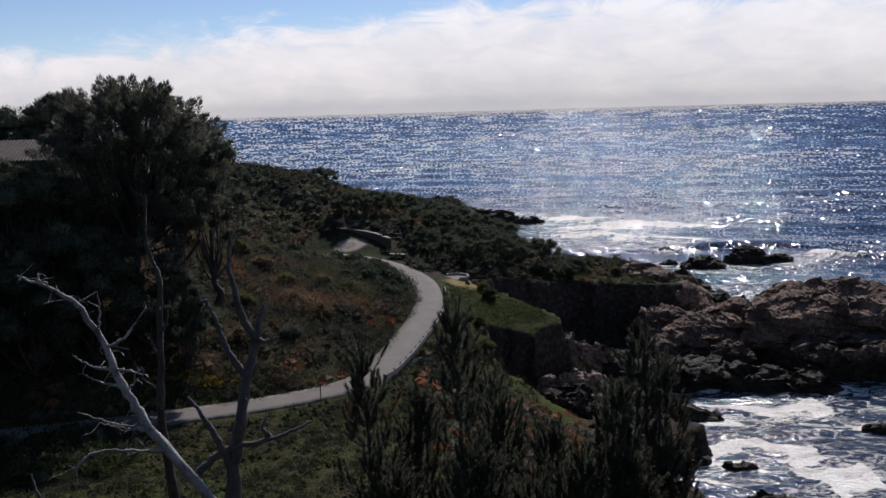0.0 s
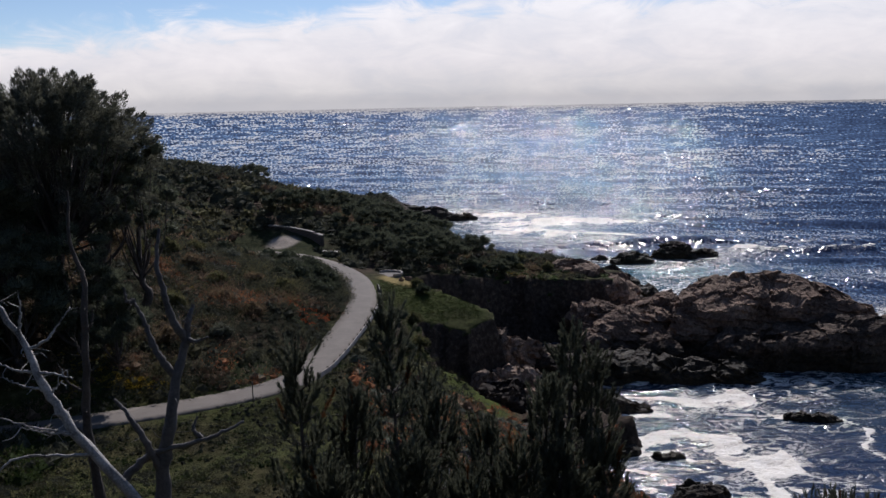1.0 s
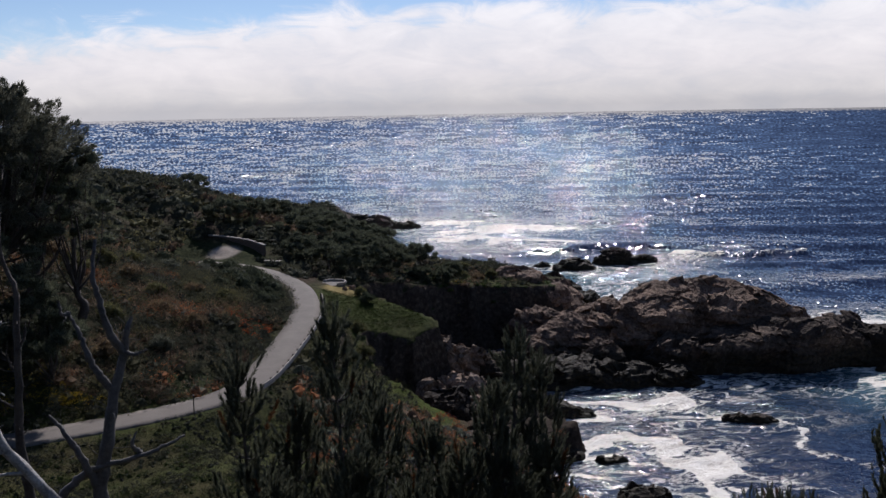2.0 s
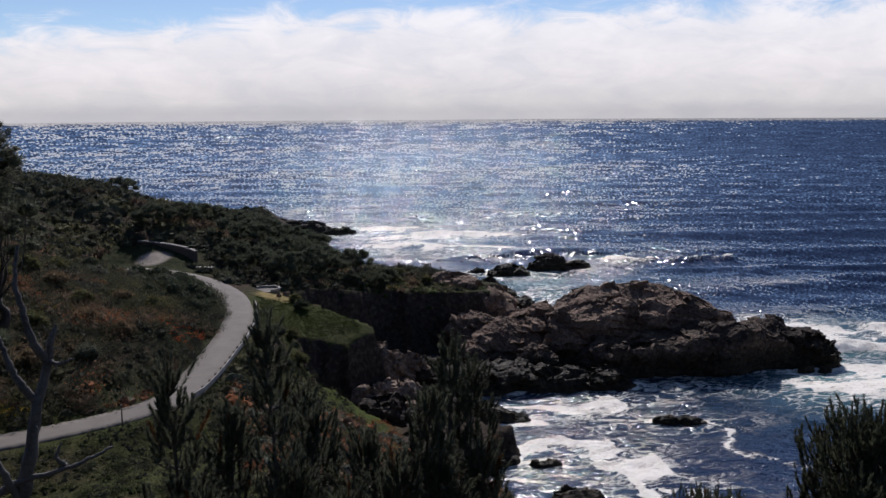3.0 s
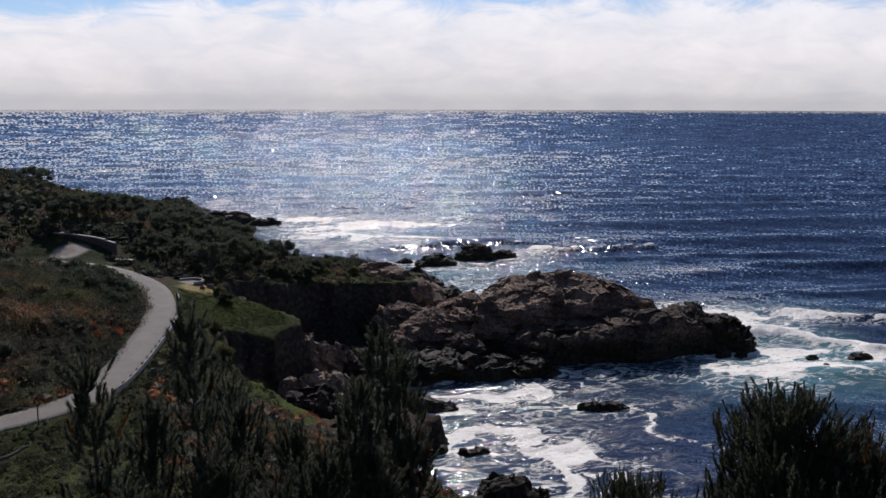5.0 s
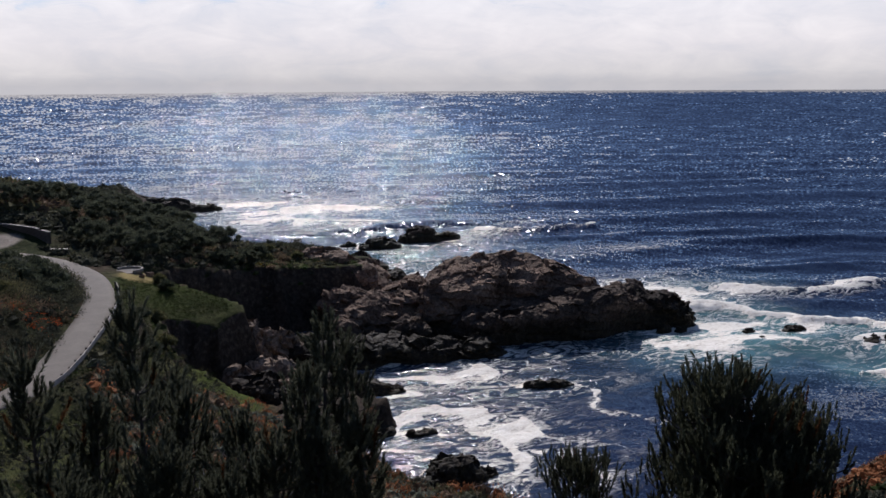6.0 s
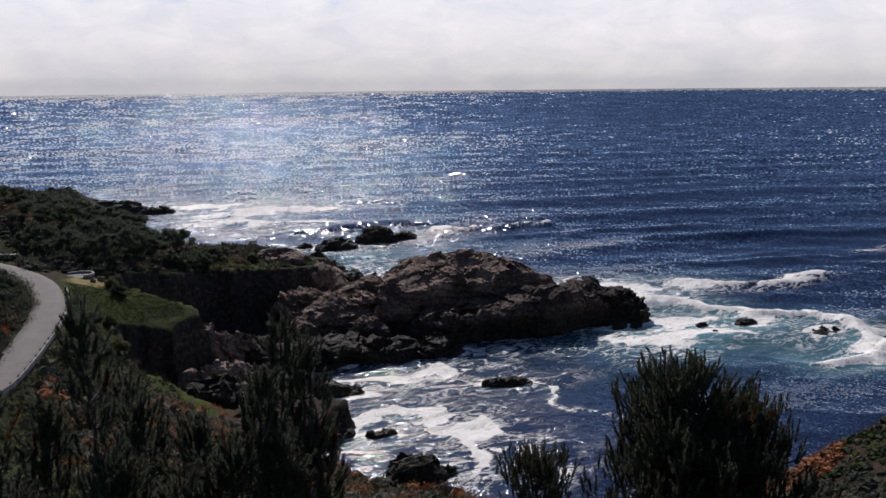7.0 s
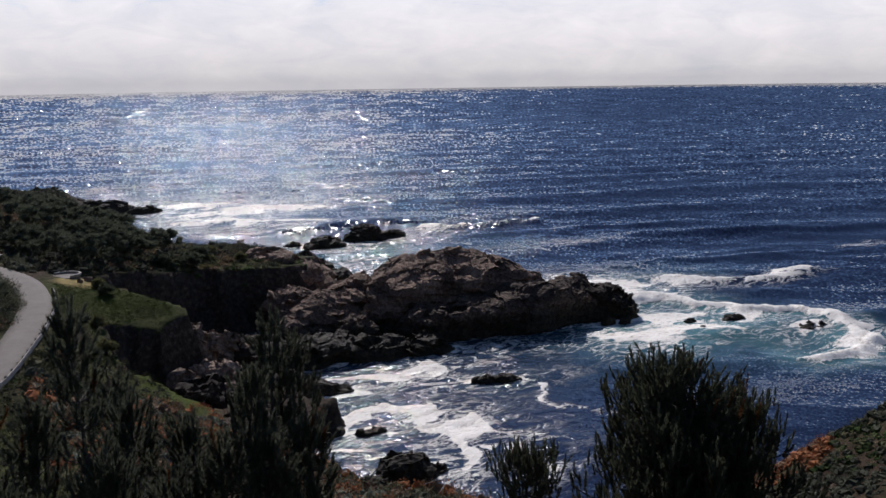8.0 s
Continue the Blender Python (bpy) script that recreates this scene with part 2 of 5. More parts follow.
def sea_material():
    """Deep blue water with wind ripples, milky green where it is churned, and foam."""
    m, n, l, sh = material("sea_water")
    co = object_coords(n)

    def stretched(sx, sy):
        mp = n.new("ShaderNodeMapping")
        mp.inputs["Rotation"].default_value[2] = radians(-14)
        mp.inputs["Scale"].default_value = (sx, sy, 1)
        l.new(co, mp.inputs["Vector"])
        return mp.outputs[0]

    chop = tex_noise(n, l, 0.32, 4, 0.55, stretched(0.5, 1.0))
    ripple = tex_noise(n, l, 1.9, 3, 0.55, stretched(0.6, 1.0))
    foam_a = tex_noise(n, l, 0.22, 10, 0.74, stretched(0.45, 1.0), 2.2)
    foam_b = tex_noise(n, l, 0.9, 8, 0.75, stretched(0.5, 1.0), 1.6)
    pattern = maths(n, l, "ADD", maths(n, l, "MULTIPLY", foam_a, 0.65), maths(n, l, "MULTIPLY", foam_b, 0.35))
    level = maths(n, l, "ADD", pattern, maths(n, l, "SUBTRACT", attribute(n, "foam"), 1.0))
    solid_foam = ramp(n, l, level, [(0.0, (0, 0, 0)), (0.025, (0, 0, 0)), (0.06, (1, 1, 1))])
    thread = tex_noise(n, l, 0.30, 5, 0.6, stretched(0.5, 1.0), 2.0)
    lace = maths(n, l, "SUBTRACT", 1.0, maths(n, l, "MULTIPLY", maths(n, l, "ABSOLUTE", maths(n, l, "SUBTRACT", thread, 0.5)), 20.0), True)
    spread_ = n.new("ShaderNodeMapRange")
    spread_.inputs["From Min"].default_value, spread_.inputs["From Max"].default_value = 0.26, 0.46
    l.new(attribute(n, "foam"), spread_.inputs["Value"])
    broken = maths(n, l, "GREATER_THAN", foam_b, 0.46)
    lace = maths(n, l, "MULTIPLY", maths(n, l, "MULTIPLY", lace, spread_.outputs[0]), maths(n, l, "ADD", maths(n, l, "MULTIPLY", broken, 0.7), 0.25))
    # loose bubbles strewn over the churned water
    fleck = tex_noise(n, l, 2.6, 6, 0.7, stretched(0.45, 1.0), 1.2)
    fleck = ramp(n, l, maths(n, l, "ADD", fleck, maths(n, l, "MULTIPLY", maths(n, l, "SUBTRACT", foam_a, 0.5), 0.9)), [(0.0, (0, 0, 0)), (0.59, (0, 0, 0)), (0.70, (0.7, 0.7, 0.7))])
    strewn = n.new("ShaderNodeMapRange")
    strewn.inputs["From Min"].default_value, strewn.inputs["From Max"].default_value = 0.24, 0.42
    l.new(attribute(n, "foam"), strewn.inputs["Value"])
    lace = maths(n, l, "MAXIMUM", lace, maths(n, l, "MULTIPLY", fleck, strewn.outputs[0]))
    foam = maths(n, l, "MAXIMUM", solid_foam, lace)
    milky = mix_colour(n, l, attribute(n, "milky"), (0.011, 0.018, 0.045), (0.11, 0.25, 0.25))
    froth = ramp(n, l, foam_b, [(0.34, (0.42, 0.36, 0.30)), (0.47, (0.82, 0.77, 0.68)), (0.65, (0.90, 0.86, 0.79))])
    col = mix_colour(n, l, foam, milky, froth)
    l.new(col, sh.inputs["Base Color"])
    r = n.new("ShaderNodeMapRange")
    r.inputs["To Min"].default_value, r.inputs["To Max"].default_value = 0.09, 0.9
    l.new(foam, r.inputs["Value"])
    l.new(r.outputs[0], sh.inputs["Roughness"])
    sh.inputs["IOR"].default_value = 1.333
    l.new(maths(n, l, "MULTIPLY", maths(n, l, "SUBTRACT", 1.0, foam, True), 0.5), sh.inputs["Specular IOR Level"])
    # wave faces too small to model: they lean mostly towards the shore, more in gusts
    lay = n.new("ShaderNodeUVMap")
    lay.uv_map = "bearing"
    fit = n.new("ShaderNodeMapping")
    fit.inputs["Scale"].default_value = (1 / 0.16, 1 / 0.072, 1)
    l.new(lay.outputs[0], fit.inputs["Vector"])
    facet = n.new("ShaderNodeTexNoise")
    facet.inputs["Scale"].default_value, facet.inputs["Detail"].default_value = 1.0, 0.6
    l.new(fit.outputs[0], facet.inputs["Vector"])
    pick = n.new("ShaderNodeSeparateColor")
    l.new(facet.outputs["Color"], pick.inputs[0])
    # long low swells that gather the steep faces into lines
    lines = n.new("ShaderNodeMapping")
    lines.inputs["Scale"].default_value = (1 / 1.7, 1 / 0.15, 1)
    l.new(lay.outputs[0], lines.inputs["Vector"])
    swell = tex_noise(n, l, 1.0, 2, 0.5, lines.outputs[0], 0.3)
    gust = attribute(n, "gust")
    swell = maths(n, l, "MULTIPLY", gust, maths(n, l, "MULTIPLY", maths(n, l, "SUBTRACT", swell, 0.5), 0.75))
    shoreward = maths(n, l, "ADD", attribute(n, "wave_set"), maths(n, l, "MULTIPLY", gust, maths(n, l, "MULTIPLY", maths(n, l, "SUBTRACT", pick.outputs[0], 0.5), 0.80)))
    shoreward = maths(n, l, "ADD", shoreward, swell)
    across = maths(n, l, "MULTIPLY", gust, maths(n, l, "MULTIPLY", maths(n, l, "SUBTRACT", pick.outputs[1], 0.5), 1.5))
    sa, ca = math.sin(radians(SUN_AZ)), math.cos(radians(SUN_AZ))
    lean = n.new("ShaderNodeCombineXYZ")
    l.new(maths(n, l, "SUBTRACT", maths(n, l, "MULTIPLY", across, ca), maths(n, l, "MULTIPLY", shoreward, sa)), lean.inputs[0])
    l.new(maths(n, l, "SUBTRACT", maths(n, l, "MULTIPLY", across, -sa), maths(n, l, "MULTIPLY", shoreward, ca)), lean.inputs[1])
    geo, tilt, unit = n.new("ShaderNodeNewGeometry"), n.new("ShaderNodeVectorMath"), n.new("ShaderNodeVectorMath")
    tilt.operation, unit.operation = "ADD", "NORMALIZE"
    l.new(geo.outputs["Normal"], tilt.inputs[0])
    l.new(lean.outputs[0], tilt.inputs[1])
    l.new(tilt.outputs[0], unit.inputs[0])
    # short chop only in the lee of the land
    lee = maths(n, l, "SUBTRACT", 1.0, attribute(n, "offing"))
    b = bump(n, l, None, maths(n, l, "MULTIPLY", chop, lee), 1.0, 0.4, unit.outputs[0])
    b = bump(n, l, None, maths(n, l, "MULTIPLY", ripple, lee), 1.0, 0.12, b)
    bump(n, l, sh, maths(n, l, "MULTIPLY", foam, maths(n, l, "ADD", foam_b, 0.4)), 0.6, 0.2, b)
    return m


SEA = sea_material()


def fog_material():
    """The lit sea-fog bank: white, streaked, thinning to wisps at its top."""
    m, n, l, sh = material("fog_bank")
    n.remove(sh)
    uv = n.new("ShaderNodeUVMap")
    uv.uv_map = "degrees"
    sep = n.new("ShaderNodeSeparateXYZ")
    l.new(uv.outputs[0], sep.inputs[0])

    def mapped(sx, sy, turn):
        mp = n.new("ShaderNodeMapping")
        mp.inputs["Rotation"].default_value[2] = radians(turn)
        mp.inputs["Scale"].default_value = (sx, sy, 1)
        l.new(uv.outputs[0], mp.inputs["Vector"])
        return mp.outputs[0]

    billow = tex_noise(n, l, 0.16, 6, 0.55, mapped(1, 1.6, 0), 0.4)
    streak = tex_noise(n, l, 0.42, 8, 0.62, mapped(0.5, 1.5, 32), 0.9)
    # the bank's top rises from about 5 degrees to beyond 8 as it runs along
    top = n.new("ShaderNodeMapRange")
    top.inputs["From Min"].default_value, top.inputs["From Max"].default_value = -28, 6
    top.inputs["To Min"].default_value, top.inputs["To Max"].default_value = 3.2, 6.6
    l.new(sep.outputs["X"], top.inputs["Value"])
    edge = maths(n, l, "ADD", top.outputs[0], maths(n, l, "MULTIPLY", maths(n, l, "SUBTRACT", billow, 0.5), 3.0))
    edge = maths(n, l, "ADD", edge, maths(n, l, "MULTIPLY", maths(n, l, "SUBTRACT", streak, 0.5), 5.5))
    cover = n.new("ShaderNodeMapRange")
    cover.interpolation_type = "SMOOTHSTEP"
    cover.inputs["From Min"].default_value, cover.inputs["From Max"].default_value = -0.9, 1.3
    l.new(maths(n, l, "SUBTRACT", edge, sep.outputs["Y"]), cover.inputs["Value"])
    glow = ramp(n, l, maths(n, l, "DIVIDE", sep.outputs["Y"], 10.0), [
        (0.0, (0.60, 0.58, 0.54)), (0.07, (0.73, 0.70, 0.64)), (0.25, (0.87, 0.83, 0.77)), (0.55, (0.94, 0.92, 0.87)), (1.0, (0.88, 0.89, 0.88))])
    folds = maths(n, l, "ADD", maths(n, l, "MULTIPLY", billow, 0.55), maths(n, l, "MULTIPLY", streak, 0.45))
    shade = ramp(n, l, folds, [(0.34, (0.84, 0.87, 0.92)), (0.5, (0.98, 0.98, 0.99)), (0.64, (1.09, 1.08, 1.07))])
    em = n.new("ShaderNodeEmission")
    l.new(mix_colour(n, l, 1.0, glow, shade, "MULTIPLY"), em.inputs["Color"])
    em.inputs["Strength"].default_value = 0.94
    clear = n.new("ShaderNodeBsdfTransparent")
    mx = n.new("ShaderNodeMixShader")
    l.new(cover.outputs[0], mx.inputs[0])
    l.new(clear.outputs[0], mx.inputs[1])
    l.new(em.outputs[0], mx.inputs[2])
    l.new(mx.outputs[0], n["Material Output"].inputs["Surface"])
    return m


FOG = fog_material()


def mist_material():
    """Glowing sheet painting thin sea mist that softens the horizon, denser to one side."""
    m, n, l, sh = material("mist")
    n.remove(sh)
    uv = n.new("ShaderNodeUVMap")
    uv.uv_map = "degrees"
    sep = n.new("ShaderNodeSeparateXYZ")
    l.new(uv.outputs[0], sep.inputs[0])
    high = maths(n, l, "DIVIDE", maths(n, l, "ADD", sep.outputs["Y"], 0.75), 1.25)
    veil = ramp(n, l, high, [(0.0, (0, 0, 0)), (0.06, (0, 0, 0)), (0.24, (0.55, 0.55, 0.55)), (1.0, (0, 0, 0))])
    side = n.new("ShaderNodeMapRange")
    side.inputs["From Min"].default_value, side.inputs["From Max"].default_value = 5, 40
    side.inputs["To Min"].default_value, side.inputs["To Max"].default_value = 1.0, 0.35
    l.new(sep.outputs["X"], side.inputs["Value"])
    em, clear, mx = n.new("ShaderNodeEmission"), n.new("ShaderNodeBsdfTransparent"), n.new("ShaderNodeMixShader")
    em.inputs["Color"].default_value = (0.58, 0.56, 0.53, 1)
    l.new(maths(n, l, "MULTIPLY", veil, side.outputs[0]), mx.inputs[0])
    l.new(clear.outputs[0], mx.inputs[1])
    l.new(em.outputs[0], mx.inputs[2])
    l.new(mx.outputs[0], n["Material Output"].inputs["Surface"])
    return m


MIST = mist_material()

# ---- the lie of the land: heights of the ground at named stretches (x, y, z) ----
NEAR_SLOPE = [(0, -6, 35.2), (0, 3, 33.6), (0, 14, 26), (0, 30, 16), (-12, 20, 24), (-28, 14, 31), (-24, 34, 18), (16, 16, 23), (25.1, 22.9, 20.7), (27.3, 20.3, 23.6), (34, 15, 26),
              (34, 29, 12), (14, 36, 14), (-14, 48, 13.6), (-34, 46, 14.5), (6, 58, 10.5), (10, 74, 6), (20, 44, 10), (5, 78, 7.6), (18, 85, 2.6), (14, 88, 3.6)]
ROAD_BENCH = [(-40, 58, 13), (-29, 60, 13), (-16, 65, 13), (-8, 72, 13), (-4, 86, 13), (-3, 100, 13), (-4, 111, 13), (-9, 124, 13), (-17, 138, 13.3),
              (1.5, 84, 9.3), (-10, 131, 13), (3, 113, 12.6), (6.5, 98, 9.4), (12.5, 99, 8.6)]
HEADLAND = [(7, 124, 11.4), (18, 130, 9.2), (30, 131, 8.4), (16, 140, 8.8), (28, 143, 9.2), (36, 152, 5.0), (20, 166, 4.5)]
HILL = [(-16, 79, 15.4), (-22, 88, 17.6), (-27, 102, 19.6), (-29, 84, 21), (-26, 68, 15.5), (-40, 82, 23.5), (-46, 98, 25.5), (-18, 119, 14.6),
        (-13, 144, 15.2), (-43, 160, 24.6), (-30, 173, 22.6), (-18, 186, 16.2), (-9, 202, 10.0), (0, 226, 3.2), (8, 246, 1.2), (-90, 150, 30),
        (-110, 70, 36), (-70, 20, 38), (-60, -60, 48), (60, -50, 40), (-70, 235, 14), (-300, 80, 70), (-100, -250, 110), (150, -250, 70)]
# the shore, from far up the coast round the point, the headland and the cove to the near bluff
SHORE = [(-900, 330), (-260, 290), (-90, 268), (-22, 286), (4, 288), (9, 266), (9, 244), (10, 227), (14, 205), (20, 185), (36, 163), (42, 146),
         (37, 129), (31, 124.5), (25, 123.5), (18, 122.5), (12, 119.5), (5.5, 115.5), (7.6, 111.5), (11.2, 108), (15.2, 104.6), (13.5, 100.5), (5.5, 97), (6, 90), (13, 85), (22, 89), (25, 84), (17, 76), (15, 66), (21, 52), (30, 42), (44, 36),
         (60, 22), (110, -40), (420, -400), (-900, -900)]
ROAD = [(-48, 55), (-40, 57.5), (-29.3, 60.2), (-21.6, 62.4), (-15.2, 64.7), (-10.2, 67.4), (-7.2, 70.6), (-5.7, 75.4), (-4.4, 81.8), (-3.1, 89.4), (-2.25, 99), (-3.2, 109.7),
        (-5.6, 117.6), (-9.0, 124.4), (-13.5, 130), (-19.5, 134.2)]
ROAD_Z, ROAD_HALF = 13.0, 1.65


def shore_distance(x, y):
    """Metres inside the shore line; negative out at sea."""
    p = np.stack([x, y], 1)
    poly = np.array(SHORE, float)
    best = np.full(len(p), 1e9)
    inside = np.zeros(len(p), bool)
    for a, b in zip(poly, np.roll(poly, -1, axis=0)):
        ab = b - a
        w = np.clip(((p - a) @ ab) / (ab @ ab), 0, 1)
        best = np.minimum(best, np.linalg.norm(p - a - w[:, None] * ab, axis=1))
        cross = (a[1] > p[:, 1]) != (b[1] > p[:, 1])
        with np.errstate(divide="ignore", invalid="ignore"):
            inside ^= cross & (p[:, 0] < (b[0] - a[0]) * (p[:, 1] - a[1]) / (b[1] - a[1]) + a[0])
    return np.where(inside, best, -best)


def line_distance(x, y, line):
    p = np.stack([x, y], 1)
    q = np.asarray(line, float)[:, :2]
    best = np.full(len(p), 1e9)
    for a, b in zip(q[:-1], q[1:]):
        ab = b - a
        w = np.clip(((p - a) @ ab) / (ab @ ab), 0, 1)
        best = np.minimum(best, np.linalg.norm(p - a - w[:, None] * ab, axis=1))
    return best


SPOTS = np.array(NEAR_SLOPE + ROAD_BENCH + HEADLAND + HILL, float)


def spread(d):
    return np.sqrt(d * d + 36.0)


_gap = np.linalg.norm(SPOTS[:, None, :2] - SPOTS[None, :, :2], axis=2)
_mean = SPOTS[:, 2].mean()
_weight = np.linalg.solve(spread(_gap) + 1e-6 * np.eye(len(SPOTS)), SPOTS[:, 2] - _mean)
ROAD_LINE = curve_through(ROAD, 120)


def ground_height(x, y):
    x, y = np.asarray(x, float), np.asarray(y, float)
    z = np.full(len(x), _mean)
    for s, w in zip(SPOTS, _weight):
        z = z + w * spread(np.hypot(x - s[0], y - s[1]))
    near = np.hypot(x, y)
    rough = step(near, 6, 30)
    z = z + rough * (0.45 * fbm(flat(x, y, 0.13), 4) + 0.9 * fbm(flat(x, y, 0.035), 2) * step(near, 60, 140))
    z = np.where(near > 260, np.minimum(z, 150), z)
    d = line_distance(x, y, ROAD_LINE)
    z = z + (ROAD_Z - 0.06 - z) * (1 - step(d, ROAD_HALF + 0.5, ROAD_HALF + 4.0))
    # sea cliffs, broken by gullies and ledges
    s = shore_distance(x, y)
    s = s + (1.5 * ridged(flat(x, y, 0.16), 4) + 0.7 * ridged(flat(x, y, 0.55), 3)) * step(s, -6, 1)
    crag = 3.0 + 1.0 * fbm(flat(x, y, 0.08), 2)
    face = np.where(s > 0, s * crag, s * 0.5) + 0.5 * ridged(flat(x, y, 0.45), 3) * step(s, -2, 1)
    face = face - 0.12 * np.mod(face, 1.9) * step(s, 0.2, 2)
    return np.maximum(np.minimum(z, face), -5.0)


def axis(stops):
    """Uneven grid lines: (from, to, spacing) stretches."""
    out = [np.arange(lo, hi, gap) for lo, hi, gap in stops]
    return np.concatenate(out)


gx = axis([(-900, -260, 40), (-260, -90, 6), (-90, -45, 1.5), (-45, 50, 0.55), (50, 80, 2), (80, 440, 30)])
gy = axis([(-900, -120, 40), (-120, -10, 5), (-10, 30, 1.2), (30, 60, 0.8), (60, 145, 0.55), (145, 300, 1.5), (300, 420, 12)])
X, Y = [q.ravel() for q in np.meshgrid(gx, gy)]
Z = ground_height(X, Y)
road_d, shore_d = line_distance(X, Y, ROAD_LINE), shore_distance(X, Y)
patch = fbm(flat(X, Y, 0.09), 4)
lawn = step(9 - np.hypot((X - 6) / 1.1, (Y - 101) / 1.2), 0, 3)
bank = step(X - (-3.5 + 0.0 * Y), 0, 3) * step(Y, 66, 74) * (1 - step(Y, 108, 116)) * (1 - step(X, 11, 15))
foot = step(34 - np.hypot(X + 16, (Y - 46) * 1.3), 0, 8) * 0.6
top = step(14 - np.hypot(X - 24, Y - 130), 0, 9) * 0.7
bluff = step(13 - np.hypot(X - 28, Y - 20), 0, 4)
green = np.clip(np.maximum.reduce([lawn, bank * 0.9, foot, top, bluff * step(-patch, -0.1, 0.3)]) * (0.75 + 0.5 * patch), 0, 1)
straw = step(3.0 - np.hypot((X - 3.0) / 1.3, Y - 111.6), 0, 1.0) * 0.8
red = bluff * step(X - 21.5, 0, 2) * step(Y - 20.0, 0, 1.5) * step(patch, -0.5, 0.1) * 0.7
gravel = np.maximum(step(2.6 - np.hypot((X + 15.6) / 1.2, Y - 138), 0, 1.0), step(1.7 - np.hypot(X + 17.4, (Y - 103) * 1.6), 0, 0.8))
shore_rock = 1 - step(Z + 2.0 * patch, 2.6, 5.5)
ground = tagged(new("ground", mesh_of("ground", np.stack([X, Y, Z], 1), grid_faces(len(gx), len(gy)), GROUND, True, masks=dict(
    green=green, straw=straw, red=red, gravel=gravel, shore=shore_rock))),
    "scrubby coastal hillside of brown soil falling in granite cliffs to the sea", "ground", kind="structure")

# ---- road: a narrow pale strip with its own thickness ----


def ribbon(name, line, half, z0, thick, mat, edge=0.0):
    line = np.asarray(line)[:, :2]
    tang = np.gradient(line, axis=0)
    tang /= np.linalg.norm(tang, axis=1)[:, None]
    nrm = np.stack([-tang[:, 1], tang[:, 0]], 1)
    cols = []
    rng = np.random.default_rng(4)
    for k, (o, dz) in enumerate([(-1, -thick), (-1, 0), (-0.5, 0.03), (0, 0.045), (0.5, 0.03), (1, 0), (1, -thick)]):
        wob = edge * rng.uniform(-1, 1, len(line)) if abs(o) == 1 else 0
        xy = line + nrm * (o * half + wob)[:, None] if edge and abs(o) == 1 else line + nrm * o * half
        cols.append(np.concatenate([xy, np.full((len(line), 1), z0 + dz)], 1))
    v = np.stack(cols, 1).reshape(-1, 3)
    return mesh_of(name, v, grid_faces(7, len(line)), mat, True)


road = tagged(new("road", ribbon("road", curve_through(ROAD, 420), ROAD_HALF, ROAD_Z, 0.25, ASPHALT, 0.07)),
              "narrow pale grey one-lane road curving along the hillside", "road", kind="structure")

# ---- rocks in the sea: outcrops of a few craggy blocks each ----


def crag_block(half, seed, crag=1.0, cuts=50, steep=0.4, tilt=(0.0, 0.0), over=0.0):
    """A craggy block round its origin: a rounded box, ledged, split by joints and chipped."""
    n, m = cuts * 2, cuts
    low, wall = m // 6, m // 3
    brim = math.acos(0.9 ** (1 / steep))
    cap = np.arccos(np.linspace(0.9, 0.0, m - low - wall + 1)[1:] ** (1 / steep))
    rows = np.concatenate([np.linspace(-0.32 * np.pi, 0, low, endpoint=False), np.linspace(0, brim, wall), cap])
    u, v = np.meshgrid(np.linspace(0, 2 * np.pi, n, endpoint=False), rows)
    u, v = u.ravel(), v.ravel()
    d = np.stack([np.cos(u) * np.cos(v), np.sin(u) * np.cos(v), np.sin(v)], 1)
    h = np.array(half, float)
    side = np.stack([np.cos(u), np.sin(u)], 1)
    side = np.sign(side) * np.abs(side) ** 0.8 * (np.cos(v) ** steep)[:, None]
    q = np.concatenate([side, (np.sign(d[:, 2]) * np.abs(d[:, 2]) ** 0.8)[:, None]], 1) * h
    big = min(h[0], h[1])
    off = seed * 13.7
    # the top leans; the foot spreads
    up = np.clip(q[:, 2] / h[2], 0, 1)
    q[:, 2] += up * (q[:, 0] * tilt[0] + q[:, 1] * tilt[1])
    q[:, :2] *= (1.06 - 0.16 * up)[:, None]
    q[:, 1] += up ** 1.5 * over
    q = q + d * (0.28 * big * fbm(q / (0.9 * big) + off, 2))[:, None] * np.array([1, 1, 0.5])
    # joints: each cell of rock stands a little in or out
    for count, amount in ((60, 0.55), (420, 0.26)):
        g = np.random.default_rng(seed + count)
        cells = g.uniform(-1.2, 1.2, (count, 3)) * h
        pick = g.uniform(-1, 1, (count, 4))
        warp = q + 0.4 * np.stack([fbm(q * 0.6 + off + 31 * k, 2) for k in range(3)], 1)
        near = np.concatenate([np.argmin(((w[:, None] - cells[None]) ** 2 * np.array([0.8, 1.2, 3.6])).sum(2), axis=1) for w in np.array_split(warp, 40)])
        rough = crag * amount * (0.4 + 0.6 * step(d[:, 2], 0.15, 0.7))
        q = q + rough[:, None] * (pick[near, :3] * np.array([1.0, 1.0, 0.7]) + d * pick[near, 3:])
    # tilted beds, then chips
    bed = np.mod(q[:, 2] + 0.25 * q[:, 0] * 0.3 + 0.5 * fbm(q * 0.3 + off, 2), 1.1) / 1.1
    q[:, :2] *= (1 - 0.05 * min(crag, 1) * bed)[:, None]
    q = q + d * (0.16 * crag * ridged(q * 0.9 + off, 3, 0.6))[:, None]
    idx = np.arange(n * m).reshape(m, n)
    nx = np.roll(idx, -1, axis=1)
    return q, np.stack([idx[:-1], nx[:-1], nx[1:], idx[1:]], -1).reshape(-1, 4)


